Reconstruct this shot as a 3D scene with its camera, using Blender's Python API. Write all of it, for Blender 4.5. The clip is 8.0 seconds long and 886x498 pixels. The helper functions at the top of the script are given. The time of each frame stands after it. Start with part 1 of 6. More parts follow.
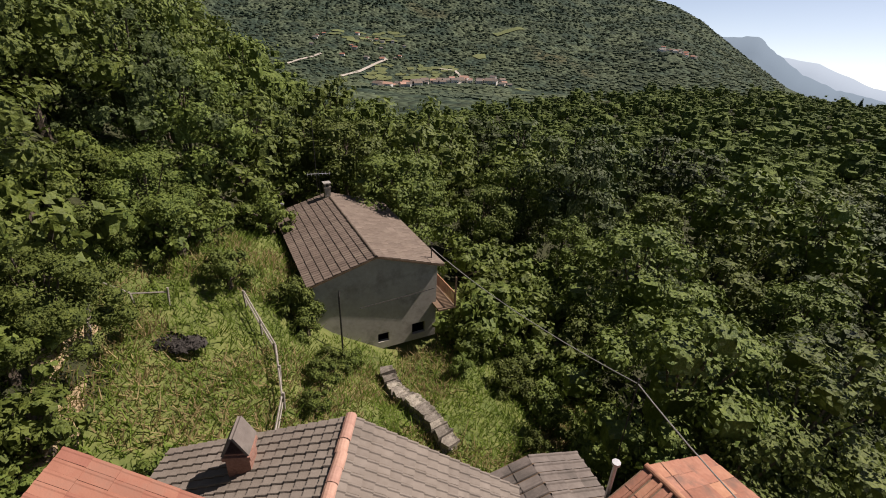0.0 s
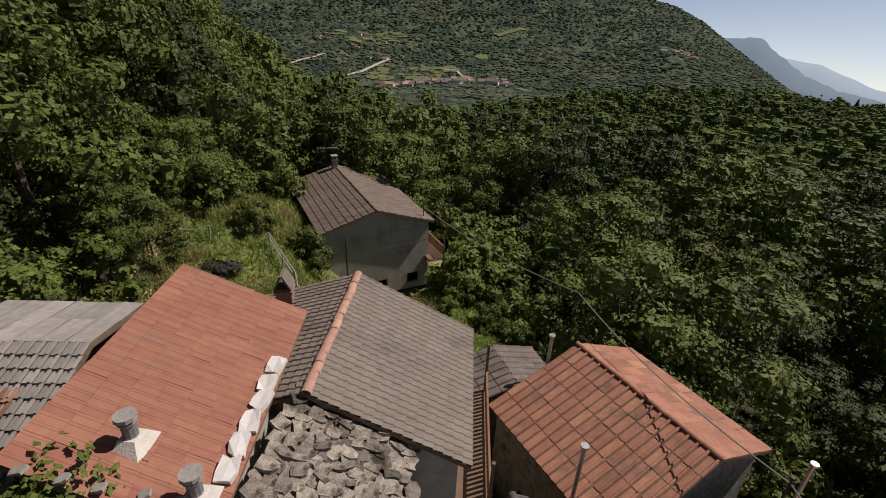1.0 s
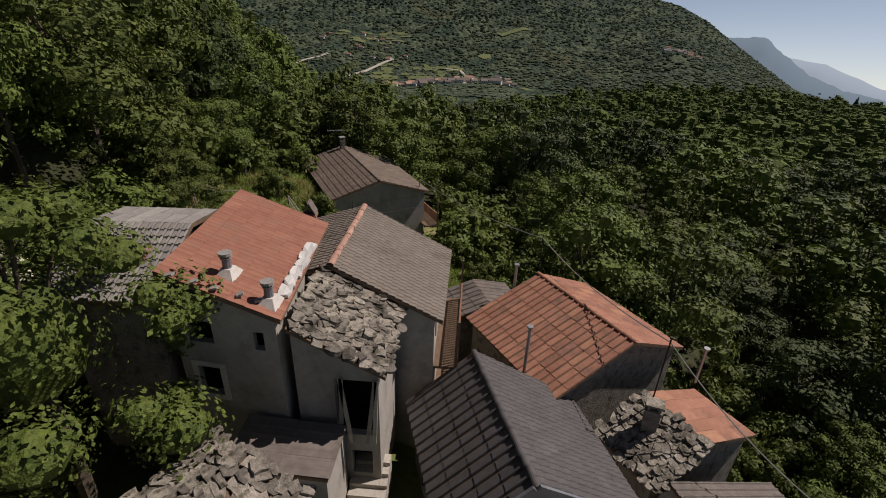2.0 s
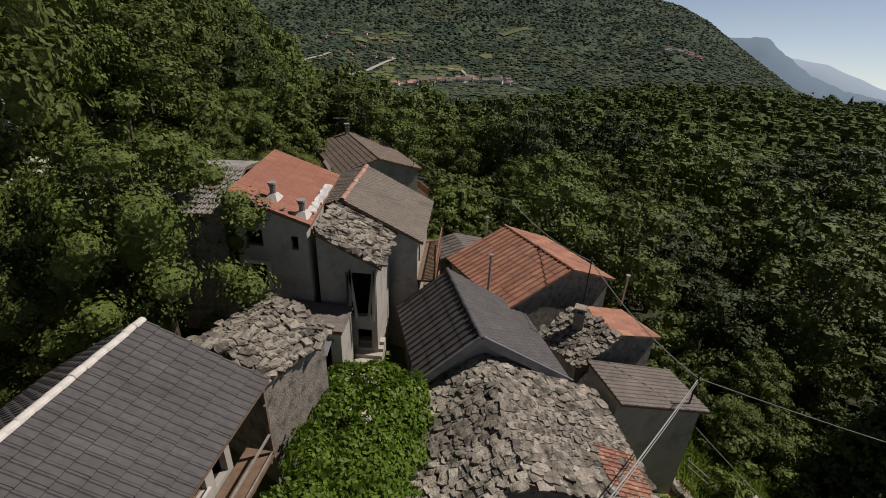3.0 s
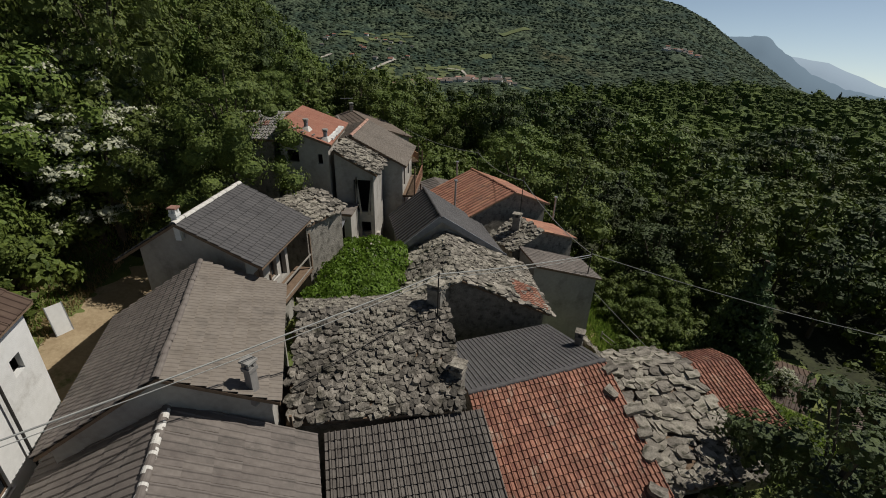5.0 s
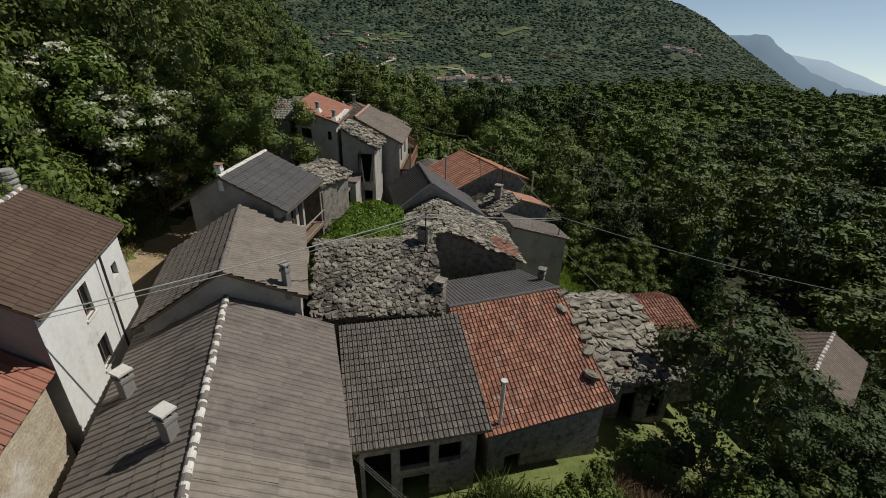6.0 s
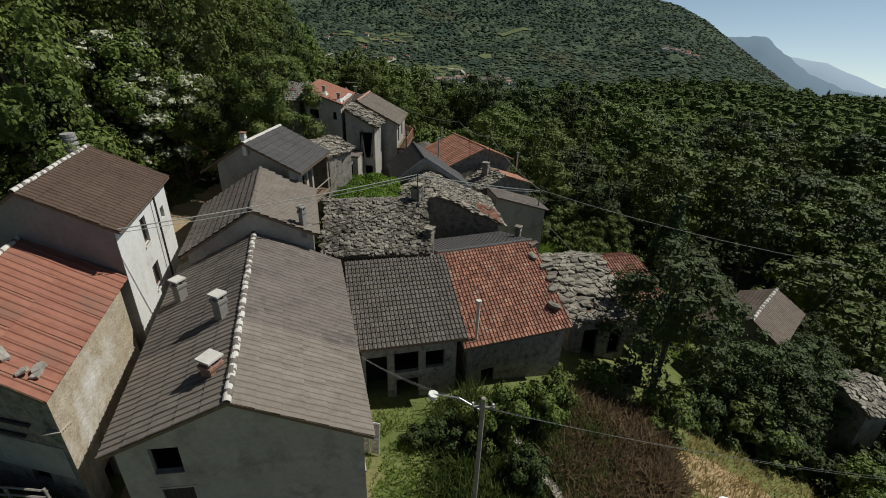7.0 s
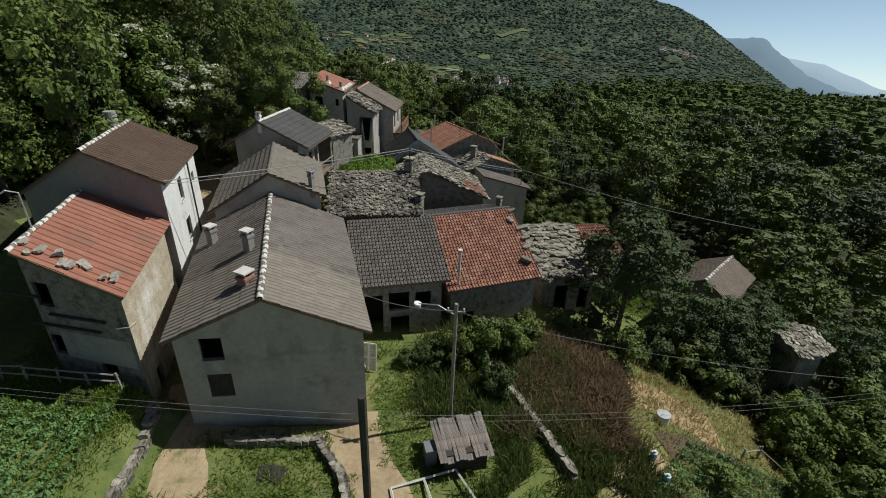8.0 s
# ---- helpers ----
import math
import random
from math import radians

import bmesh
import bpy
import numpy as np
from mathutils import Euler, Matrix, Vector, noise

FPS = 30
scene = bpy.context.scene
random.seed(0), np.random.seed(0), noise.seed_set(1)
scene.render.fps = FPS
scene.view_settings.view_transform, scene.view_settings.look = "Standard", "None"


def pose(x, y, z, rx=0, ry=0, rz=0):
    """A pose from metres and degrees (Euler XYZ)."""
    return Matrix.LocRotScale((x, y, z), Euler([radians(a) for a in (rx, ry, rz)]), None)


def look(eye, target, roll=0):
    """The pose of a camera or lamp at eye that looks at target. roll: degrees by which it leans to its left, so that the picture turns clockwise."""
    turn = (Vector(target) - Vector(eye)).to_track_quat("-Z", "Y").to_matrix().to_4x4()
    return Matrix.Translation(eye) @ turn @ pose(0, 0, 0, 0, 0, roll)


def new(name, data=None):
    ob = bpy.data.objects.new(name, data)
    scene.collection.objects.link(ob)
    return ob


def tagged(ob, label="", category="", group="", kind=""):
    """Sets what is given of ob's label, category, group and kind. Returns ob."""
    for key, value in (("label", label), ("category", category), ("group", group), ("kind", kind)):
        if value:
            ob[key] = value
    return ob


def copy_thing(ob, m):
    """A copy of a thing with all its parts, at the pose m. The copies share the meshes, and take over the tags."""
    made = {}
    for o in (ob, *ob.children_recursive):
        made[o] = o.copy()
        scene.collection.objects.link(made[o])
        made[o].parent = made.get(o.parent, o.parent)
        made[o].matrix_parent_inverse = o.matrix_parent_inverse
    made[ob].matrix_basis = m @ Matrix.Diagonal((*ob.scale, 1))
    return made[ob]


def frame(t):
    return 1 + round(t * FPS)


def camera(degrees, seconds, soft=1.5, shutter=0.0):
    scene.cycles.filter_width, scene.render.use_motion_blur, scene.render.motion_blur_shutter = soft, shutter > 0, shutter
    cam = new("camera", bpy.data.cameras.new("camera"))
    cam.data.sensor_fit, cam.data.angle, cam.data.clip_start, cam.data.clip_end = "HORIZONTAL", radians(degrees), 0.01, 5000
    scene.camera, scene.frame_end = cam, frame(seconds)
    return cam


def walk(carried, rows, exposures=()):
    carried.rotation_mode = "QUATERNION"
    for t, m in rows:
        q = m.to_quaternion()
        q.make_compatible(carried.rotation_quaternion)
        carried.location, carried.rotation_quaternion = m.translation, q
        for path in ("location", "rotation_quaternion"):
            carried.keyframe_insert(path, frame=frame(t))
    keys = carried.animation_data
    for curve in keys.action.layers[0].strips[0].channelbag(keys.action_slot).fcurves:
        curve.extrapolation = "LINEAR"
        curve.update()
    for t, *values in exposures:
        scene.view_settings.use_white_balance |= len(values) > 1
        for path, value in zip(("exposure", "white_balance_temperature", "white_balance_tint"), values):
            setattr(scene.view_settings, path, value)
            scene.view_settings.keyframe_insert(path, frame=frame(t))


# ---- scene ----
cam = camera(86.0, 8.0, 1.0)
PATH = [
    (0, (-0.165, -3.008, 24.482), (-0.233, -1.224, 23.58), 2.3),
    (0.5, (0.514, -6.286, 24.243), (0.442, -4.501, 23.343), 2.2),
    (1, (1.114, -9.501, 24.161), (1.039, -7.717, 23.261), 2.4),
    (1.5, (1.681, -12.442, 23.962), (1.596, -10.658, 23.062), 2.3),
    (3, (4.061, -23.674, 24.504), (3.967, -21.892, 23.602), 2.4),
    (3.5, (4.776, -26.845, 24.437), (4.678, -25.063, 23.536), 2.4),
    (4, (5.515, -30.165, 24.411), (5.412, -28.382, 23.511), 2.2),
    (4.5, (6.255, -33.408, 24.287), (6.153, -31.624, 23.388), 2.1),
    (6, (8.316, -43.651, 24.274), (8.211, -41.868, 23.373), 1.8),
    (6.5, (8.929, -46.68, 23.997), (8.825, -44.896, 23.099), 1.9),
    (7, (9.512, -49.675, 23.81), (9.409, -47.891, 22.912), 2.0),
    (7.5, (10.195, -52.585, 23.621), (10.094, -50.8, 22.724), 2.1),
    (8, (10.767, -55.489, 23.502), (10.668, -53.703, 22.607), 2.1),
]
EXPOSURES = [(0.0, 0.36, 6800, 21), (0.5, 0.10, 6720, 21), (1.0, -0.15, 6720, 21), (1.5, -0.36, 6680, 21), (3.5, -0.30, 6500, 15), (4.5, -0.36, 6350, 11), (6.0, -0.30, 6280, 9), (6.5, -0.33, 6250, 8), (8.0, -0.10, 6050, 5)]
walk(cam, [(t, look(eye, target, roll)) for t, eye, target, roll in PATH], EXPOSURES)


# ---- world and light ----
SUN = Vector((0.58, 0.245, 0.80)).normalized()
world = bpy.data.worlds.new("sky")
scene.world = world
world.use_nodes = True
wn, wl = world.node_tree.nodes, world.node_tree.links
wn.clear()
sky = wn.new("ShaderNodeTexSky")
sky.sky_type = "NISHITA"
sky.sun_disc = False
sky.sun_elevation = math.asin(SUN.z)
sky.sun_rotation = math.atan2(SUN.x, SUN.y)
sky.altitude = 600
sky.dust_density = 1.0
coord, shift, back, out = (wn.new("ShaderNode" + n) for n in ("TexCoord", "VectorMath", "Background", "OutputWorld"))
shift.operation = "ADD"
shift.inputs[1].default_value = (0, 0, 0.15)
back.inputs["Strength"].default_value = 0.036
wl.new(coord.outputs["Generated"], shift.inputs[0])
wl.new(shift.outputs[0], sky.inputs["Vector"])
# summer haze brightens the sky towards the horizon all round
split, rise, glow = (wn.new("ShaderNode" + n) for n in ("SeparateXYZ", "MapRange", "VectorMath"))
rise.inputs["From Min"].default_value, rise.inputs["From Max"].default_value = -0.10, 0.36
rise.inputs["To Min"].default_value, rise.inputs["To Max"].default_value = 3.5, 1.0
glow.operation = "SCALE"
wl.new(coord.outputs["Generated"], split.inputs[0])
wl.new(split.outputs["Z"], rise.inputs["Value"])
wl.new(sky.outputs[0], glow.inputs[0])
wl.new(rise.outputs[0], glow.inputs["Scale"])
warm = wn.new("ShaderNodeVectorMath")
warm.operation = "MULTIPLY"
warm.inputs[1].default_value = (1.06, 1.0, 0.92)
wl.new(glow.outputs[0], warm.inputs[0])
wl.new(warm.outputs[0], back.inputs["Color"])
wl.new(back.outputs[0], out.inputs["Surface"])
sun_data = bpy.data.lights.new("sun", "SUN")
sun_data.energy, sun_data.angle, sun_data.color = 5.0, radians(0.5), (1.0, 0.95, 0.86)
sun = new("sun", sun_data)
sun.matrix_world = look(SUN * 300, (0, 0, 0))


# ---- materials ----
def material(name, low, high, scale=3.0, rough=0.85, bump=0.0, bump_scale=20.0, metal=0.0, island=0.0, spots=None, spot_scale=0.6, spot_level=0.62, translucent=0.0, coords="Object", each=1.0, depth=0.05):
    """A surface of two colours mixed by noise at two scales, with stains, fine relief and variation from piece to piece."""
    m = bpy.data.materials.new(name)
    m.use_nodes = True
    n, l = m.node_tree.nodes, m.node_tree.links
    b = n["Principled BSDF"]
    b.inputs["Roughness"].default_value, b.inputs["Metallic"].default_value = rough, metal
    b.inputs["Specular IOR Level"].default_value = 0.3
    tc = n.new("ShaderNodeTexCoord")
    fine, broad, mix = n.new("ShaderNodeTexNoise"), n.new("ShaderNodeTexNoise"), n.new("ShaderNodeMix")
    fine.inputs["Scale"].default_value, broad.inputs["Scale"].default_value = scale * 6, scale
    fine.inputs["Detail"].default_value, broad.inputs["Detail"].default_value = 5, 4
    l.new(tc.outputs[coords], fine.inputs["Vector"]), l.new(tc.outputs[coords], broad.inputs["Vector"])
    add = n.new("ShaderNodeMath")
    add.operation = "MULTIPLY_ADD"
    add.inputs[1].default_value = 0.45
    l.new(fine.outputs["Fac"], add.inputs[0])
    half = n.new("ShaderNodeMath")
    half.operation = "MULTIPLY"
    half.inputs[1].default_value = 0.55
    l.new(broad.outputs["Fac"], half.inputs[0]), l.new(half.outputs[0], add.inputs[2])
    ramp = n.new("ShaderNodeMapRange")
    ramp.inputs["From Min"].default_value, ramp.inputs["From Max"].default_value = 0.34, 0.66
    l.new(add.outputs[0], ramp.inputs["Value"])
    mix.data_type = "RGBA"
    mix.inputs[6].default_value, mix.inputs[7].default_value = (*low, 1), (*high, 1)
    l.new(ramp.outputs[0], mix.inputs[0])
    colour = mix.outputs[2]
    if spots:
        sn, sr, sm = n.new("ShaderNodeTexNoise"), n.new("ShaderNodeMapRange"), n.new("ShaderNodeMix")
        sn.inputs["Scale"].default_value, sn.inputs["Detail"].default_value, sn.inputs["Roughness"].default_value = spot_scale, 8, 0.7
        sr.inputs["From Min"].default_value, sr.inputs["From Max"].default_value = spot_level - 0.05, spot_level + 0.08
        sm.data_type = "RGBA"
        sm.inputs[7].default_value = (*spots, 1)
        l.new(tc.outputs[coords], sn.inputs["Vector"]), l.new(sn.outputs["Fac"], sr.inputs["Value"])
        l.new(sr.outputs[0], sm.inputs[0]), l.new(colour, sm.inputs[6])
        colour = sm.outputs[2]
    if island:
        geo, info, plus, rng, hsv = n.new("ShaderNodeNewGeometry"), n.new("ShaderNodeObjectInfo"), n.new("ShaderNodeMath"), n.new("ShaderNodeMapRange"), n.new("ShaderNodeHueSaturation")
        plus.operation = "MULTIPLY_ADD"
        plus.inputs[1].default_value = each
        l.new(geo.outputs["Random Per Island"], plus.inputs[0]), l.new(info.outputs["Random"], plus.inputs[2])
        rng.inputs["From Max"].default_value = 1.0 + each
        rng.inputs["To Min"].default_value, rng.inputs["To Max"].default_value = 1 - island, 1 + island
        l.new(plus.outputs[0], rng.inputs["Value"]), l.new(rng.outputs[0], hsv.inputs["Value"]), l.new(colour, hsv.inputs["Color"])
        hue = n.new("ShaderNodeMapRange")
        hue.inputs["To Min"].default_value, hue.inputs["To Max"].default_value = 0.5 - min(island, 0.3) * 0.02, 0.5 + min(island, 0.3) * 0.03
        l.new(info.outputs["Random"], hue.inputs["Value"]), l.new(hue.outputs[0], hsv.inputs["Hue"])
        colour = hsv.outputs[0]
    l.new(colour, b.inputs["Base Color"])
    if bump:
        bn, bp = n.new("ShaderNodeTexNoise"), n.new("ShaderNodeBump")
        bn.inputs["Scale"].default_value, bn.inputs["Detail"].default_value = bump_scale, 6
        bp.inputs["Strength"].default_value, bp.inputs["Distance"].default_value = bump, depth
        l.new(tc.outputs[coords], bn.inputs["Vector"]), l.new(bn.outputs["Fac"], bp.inputs["Height"]), l.new(bp.outputs[0], b.inputs["Normal"])
    if translucent:
        tr, sh = n.new("ShaderNodeBsdfTranslucent"), n.new("ShaderNodeMixShader")
        sh.inputs[0].default_value = translucent
        l.new(colour, tr.inputs["Color"]), l.new(b.outputs[0], sh.inputs[1]), l.new(tr.outputs[0], sh.inputs[2])
        l.new(sh.outputs[0], n["Material Output"].inputs["Surface"])
    return m


LEAF = material("leaves", (0.052, 0.082, 0.014), (0.150, 0.186, 0.034), 1.5, 0.6, 1.0, 7, island=0.36, translucent=0.12, each=0.6, depth=0.12)
LEAF_DARK = material("dark_leaves", (0.030, 0.050, 0.012), (0.082, 0.110, 0.028), 1.5, 0.6, 1.0, 7, island=0.32, translucent=0.12, each=0.6, depth=0.12)
FAR_LEAF = material("distant_leaves", (0.034, 0.055, 0.013), (0.140, 0.176, 0.038), 0.085, 0.9, 1.0, 1.3, island=0.3, translucent=0.08, depth=0.7)
NEEDLES = material("conifer_needles", (0.036, 0.062, 0.02), (0.082, 0.118, 0.038), 1.5, 0.6, 1.0, 8, island=0.3, translucent=0.1, depth=0.1)
BLOSSOM = material("white_blossom", (0.46, 0.47, 0.32), (0.66, 0.66, 0.50), 2, 0.7, island=0.2, translucent=0.2)
LITTER = material("forest_floor", (0.020, 0.022, 0.010), (0.052, 0.058, 0.022), 0.6, 0.95, 0.8, 6)
BARK = material("bark", (0.07, 0.055, 0.04), (0.15, 0.12, 0.09), 5, 0.95, 0.6, 30)
SOIL = material("meadow_soil", (0.072, 0.102, 0.024), (0.165, 0.178, 0.055), 0.35, 0.95, 0.8, 8, spots=(0.26, 0.21, 0.10), spot_scale=0.16, spot_level=0.62)
EARTH = material("dry_earth", (0.26, 0.19, 0.11), (0.40, 0.31, 0.19), 0.8, 0.95, 0.5, 15, spots=(0.12, 0.13, 0.04), spot_scale=0.5)
PLASTER = material("grey_plaster", (0.32, 0.30, 0.265), (0.43, 0.40, 0.355), 0.7, 0.92, 0.3, 25, spots=(0.25, 0.232, 0.20), spot_scale=0.5, spot_level=0.57)
WHITE = material("whitewashed_plaster", (0.58, 0.57, 0.54), (0.72, 0.71, 0.68), 0.6, 0.9, 0.3, 25, spots=(0.42, 0.40, 0.36), spot_scale=0.4)
STONE = material("rubble_stone", (0.16, 0.145, 0.12), (0.33, 0.30, 0.26), 2.5, 0.95, 0.8, 12, spots=(0.10, 0.09, 0.075), spot_scale=2.0, spot_level=0.55)
BROWN_TILE = material("grey_brown_tiles", (0.125, 0.105, 0.092), (0.20, 0.172, 0.15), 0.8, 0.8, 0.2, 30, island=0.13, spots=(0.105, 0.092, 0.08), spot_scale=0.5, spot_level=0.56)
TAN_TILE = material("tan_grey_tiles", (0.165, 0.138, 0.112), (0.235, 0.202, 0.17), 0.8, 0.8, 0.2, 30, island=0.12, spots=(0.14, 0.12, 0.10), spot_scale=0.5, spot_level=0.58)
DARK_TILE = material("dark_grey_tiles", (0.07, 0.066, 0.066), (0.115, 0.108, 0.105), 0.9, 0.75, 0.2, 30, island=0.14)
CHOCO_TILE = material("chocolate_sheet", (0.085, 0.055, 0.04), (0.13, 0.088, 0.065), 0.6, 0.6, 0.1, 30, island=0.15)
RED_TILE = material("red_clay_tiles", (0.22, 0.086, 0.057), (0.335, 0.15, 0.104), 0.7, 0.85, 0.3, 30, island=0.25, spots=(0.15, 0.10, 0.08), spot_scale=0.6, spot_level=0.58)
RED_WORN = material("worn_red_pantiles", (0.18, 0.082, 0.058), (0.36, 0.17, 0.118), 1.4, 0.88, 0.4, 30, island=0.62, spots=(0.36, 0.27, 0.21), spot_scale=1.3, spot_level=0.60)
SLATE = material("stone_slabs", (0.125, 0.108, 0.086), (0.40, 0.36, 0.30), 1.8, 0.9, 0.9, 14, island=0.8, spots=(0.065, 0.06, 0.042), spot_scale=1.4, spot_level=0.545)
WOOD = material("weathered_wood", (0.12, 0.08, 0.05), (0.22, 0.15, 0.10), 3, 0.9, 0.4, 30)
# near-black: the shade inside openings is put into the colour
DARK = material("dark_inside_paint", (0.012, 0.011, 0.010), (0.02, 0.018, 0.016), 3, 0.6)
ZINC = material("galvanised_sheet", (0.40, 0.41, 0.42), (0.55, 0.56, 0.57), 2, 0.4, 0.05, 20, metal=0.7)
WIRE = material("cable", (0.24, 0.24, 0.22), (0.34, 0.34, 0.32), 3, 0.6)
MORTAR = material("pale_mortar", (0.50, 0.47, 0.42), (0.66, 0.63, 0.58), 2, 0.9, 0.3, 25)


DARK_PAN = material("dark_cement_pantiles", (0.092, 0.078, 0.068), (0.165, 0.145, 0.128), 1.0, 0.85, 0.3, 30, island=0.35)
GREY_PAN = material("grey_cement_pantiles", (0.20, 0.19, 0.175), (0.30, 0.285, 0.265), 1.0, 0.9, 0.3, 30, island=0.35)
BROWN_RED = material("brown_clay_tiles", (0.14, 0.107, 0.084), (0.205, 0.163, 0.130), 0.8, 0.8, 0.2, 30, island=0.25)
PINK_CAP = material("pink_ridge_tiles", (0.36, 0.20, 0.15), (0.48, 0.30, 0.23), 1.5, 0.85, 0.2, 30, island=0.25)
PLASTER_DIM = material("dim_grey_brown", (0.21, 0.195, 0.18), (0.28, 0.262, 0.245), 0.7, 0.92, 0.3, 25, spots=(0.16, 0.15, 0.14), spot_scale=0.5)
LIME_RUBBLE = material("lime_washed_rubble", (0.30, 0.24, 0.165), (0.52, 0.45, 0.34), 1.9, 0.95, 1.0, 7, spots=(0.66, 0.64, 0.60), spot_scale=0.22, spot_level=0.54)
BRICK = material("weathered_brick", (0.22, 0.11, 0.08), (0.36, 0.21, 0.16), 3, 0.9, 0.5, 20, spots=(0.40, 0.36, 0.32), spot_scale=2.0)
ZINC_DARK = material("dull_sheet_metal", (0.17, 0.18, 0.20), (0.26, 0.27, 0.29), 2, 0.5, 0.05, 20, metal=0.4)
DARK_METAL = material("dark_iron", (0.03, 0.028, 0.026), (0.06, 0.055, 0.05), 4, 0.6, 0.1, 30, metal=0.4)
PALE_WOOD = material("pale_boards", (0.34, 0.30, 0.24), (0.48, 0.43, 0.36), 3, 0.9, 0.3, 30, island=0.3)
RED_WOOD = material("reddish_boards", (0.20, 0.10, 0.06), (0.33, 0.18, 0.11), 3, 0.85, 0.3, 30, island=0.3)
PAVING = material("pale_paving_stone", (0.34, 0.31, 0.26), (0.50, 0.46, 0.40), 1.5, 0.95, 0.5, 15)
SOFT_GRASS = material("grass_blades", (0.115, 0.19, 0.026), (0.225, 0.29, 0.055), 0.8, 0.7, island=0.5, translucent=0.5)
DRY_GRASS = material("dry_grass_blades", (0.26, 0.20, 0.09), (0.42, 0.33, 0.165), 0.8, 0.8, island=0.4, translucent=0.45)
RUST_GRASS = material("russet_weeds", (0.20, 0.145, 0.08), (0.33, 0.245, 0.14), 0.8, 0.8, island=0.4, translucent=0.45)
WEED = material("tall_weeds", (0.065, 0.10, 0.022), (0.14, 0.165, 0.05), 0.8, 0.7, island=0.5, translucent=0.4)
CROP = material("crop_leaves", (0.105, 0.185, 0.058), (0.20, 0.30, 0.105), 1.5, 0.6, island=0.35, translucent=0.3)
VINE = material("vine_leaves", (0.11, 0.20, 0.02), (0.21, 0.33, 0.045), 0.8, 0.55, island=0.45, translucent=0.4)


RED_SHEET = material("red_sheet_tiles", (0.255, 0.104, 0.07), (0.335, 0.152, 0.104), 0.6, 0.8, 0.15, 30, island=0.10, spots=(0.24, 0.125, 0.09), spot_scale=0.45, spot_level=0.57)
ORANGE_SHEET = material("orange_clay_sheets", (0.30, 0.135, 0.085), (0.42, 0.215, 0.14), 0.9, 0.85, 0.3, 25, island=0.22, spots=(0.21, 0.125, 0.09), spot_scale=0.7, spot_level=0.57)
STRAW = material("straw_ground", (0.24, 0.165, 0.085), (0.37, 0.27, 0.15), 0.8, 0.95, 0.6, 12, spots=(0.16, 0.13, 0.06), spot_scale=0.7, spot_level=0.6)
GREY_WOOD = material("grey_weathered_wood", (0.20, 0.18, 0.15), (0.34, 0.31, 0.27), 3, 0.9, 0.4, 30)
DARK_WOOD = material("dark_tarred_wood", (0.035, 0.03, 0.025), (0.07, 0.06, 0.05), 3, 0.9, 0.4, 30)
STRIPED = material("rusty_sheeting", (0.09, 0.072, 0.06), (0.26, 0.225, 0.20), 2.5, 0.7, 0.2, 20, island=0.4, spots=(0.22, 0.12, 0.07), spot_scale=2.5)
PALE_BLUE = material("pale_blue_plastic", (0.45, 0.55, 0.62), (0.55, 0.65, 0.72), 2, 0.4)
DARK_SOIL = material("tilled_soil", (0.06, 0.045, 0.03), (0.12, 0.09, 0.062), 1.2, 0.95, 0.8, 8)
ASH = material("ash", (0.02, 0.018, 0.016), (0.07, 0.062, 0.055), 2.5, 0.95, 0.6, 15)
STRAW_WALL = material("stained_parapet", (0.36, 0.32, 0.22), (0.50, 0.46, 0.36), 1.2, 0.9, 0.3, 20, spots=(0.26, 0.22, 0.14), spot_scale=0.9)
PALE_STONE = material("pale_field_stone", (0.27, 0.24, 0.20), (0.47, 0.43, 0.37), 3, 0.9, 0.5, 15)
GREY_CAP = material("grey_cap_stone", (0.24, 0.23, 0.21), (0.36, 0.345, 0.32), 2, 0.9, 0.3, 20)
FAR_MEADOW = material("far_meadow", (0.085, 0.11, 0.04), (0.15, 0.165, 0.065), 0.03, 0.9, island=0.2)


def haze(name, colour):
    """A far slope with the haze put into its colour and a glow of its own."""
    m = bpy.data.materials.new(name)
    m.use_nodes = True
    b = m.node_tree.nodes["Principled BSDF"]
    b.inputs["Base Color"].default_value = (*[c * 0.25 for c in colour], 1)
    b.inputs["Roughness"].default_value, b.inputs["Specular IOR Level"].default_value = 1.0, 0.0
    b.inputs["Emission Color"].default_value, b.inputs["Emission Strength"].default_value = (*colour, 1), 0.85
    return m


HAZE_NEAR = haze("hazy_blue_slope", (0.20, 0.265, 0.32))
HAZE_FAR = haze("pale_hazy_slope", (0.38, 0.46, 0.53))


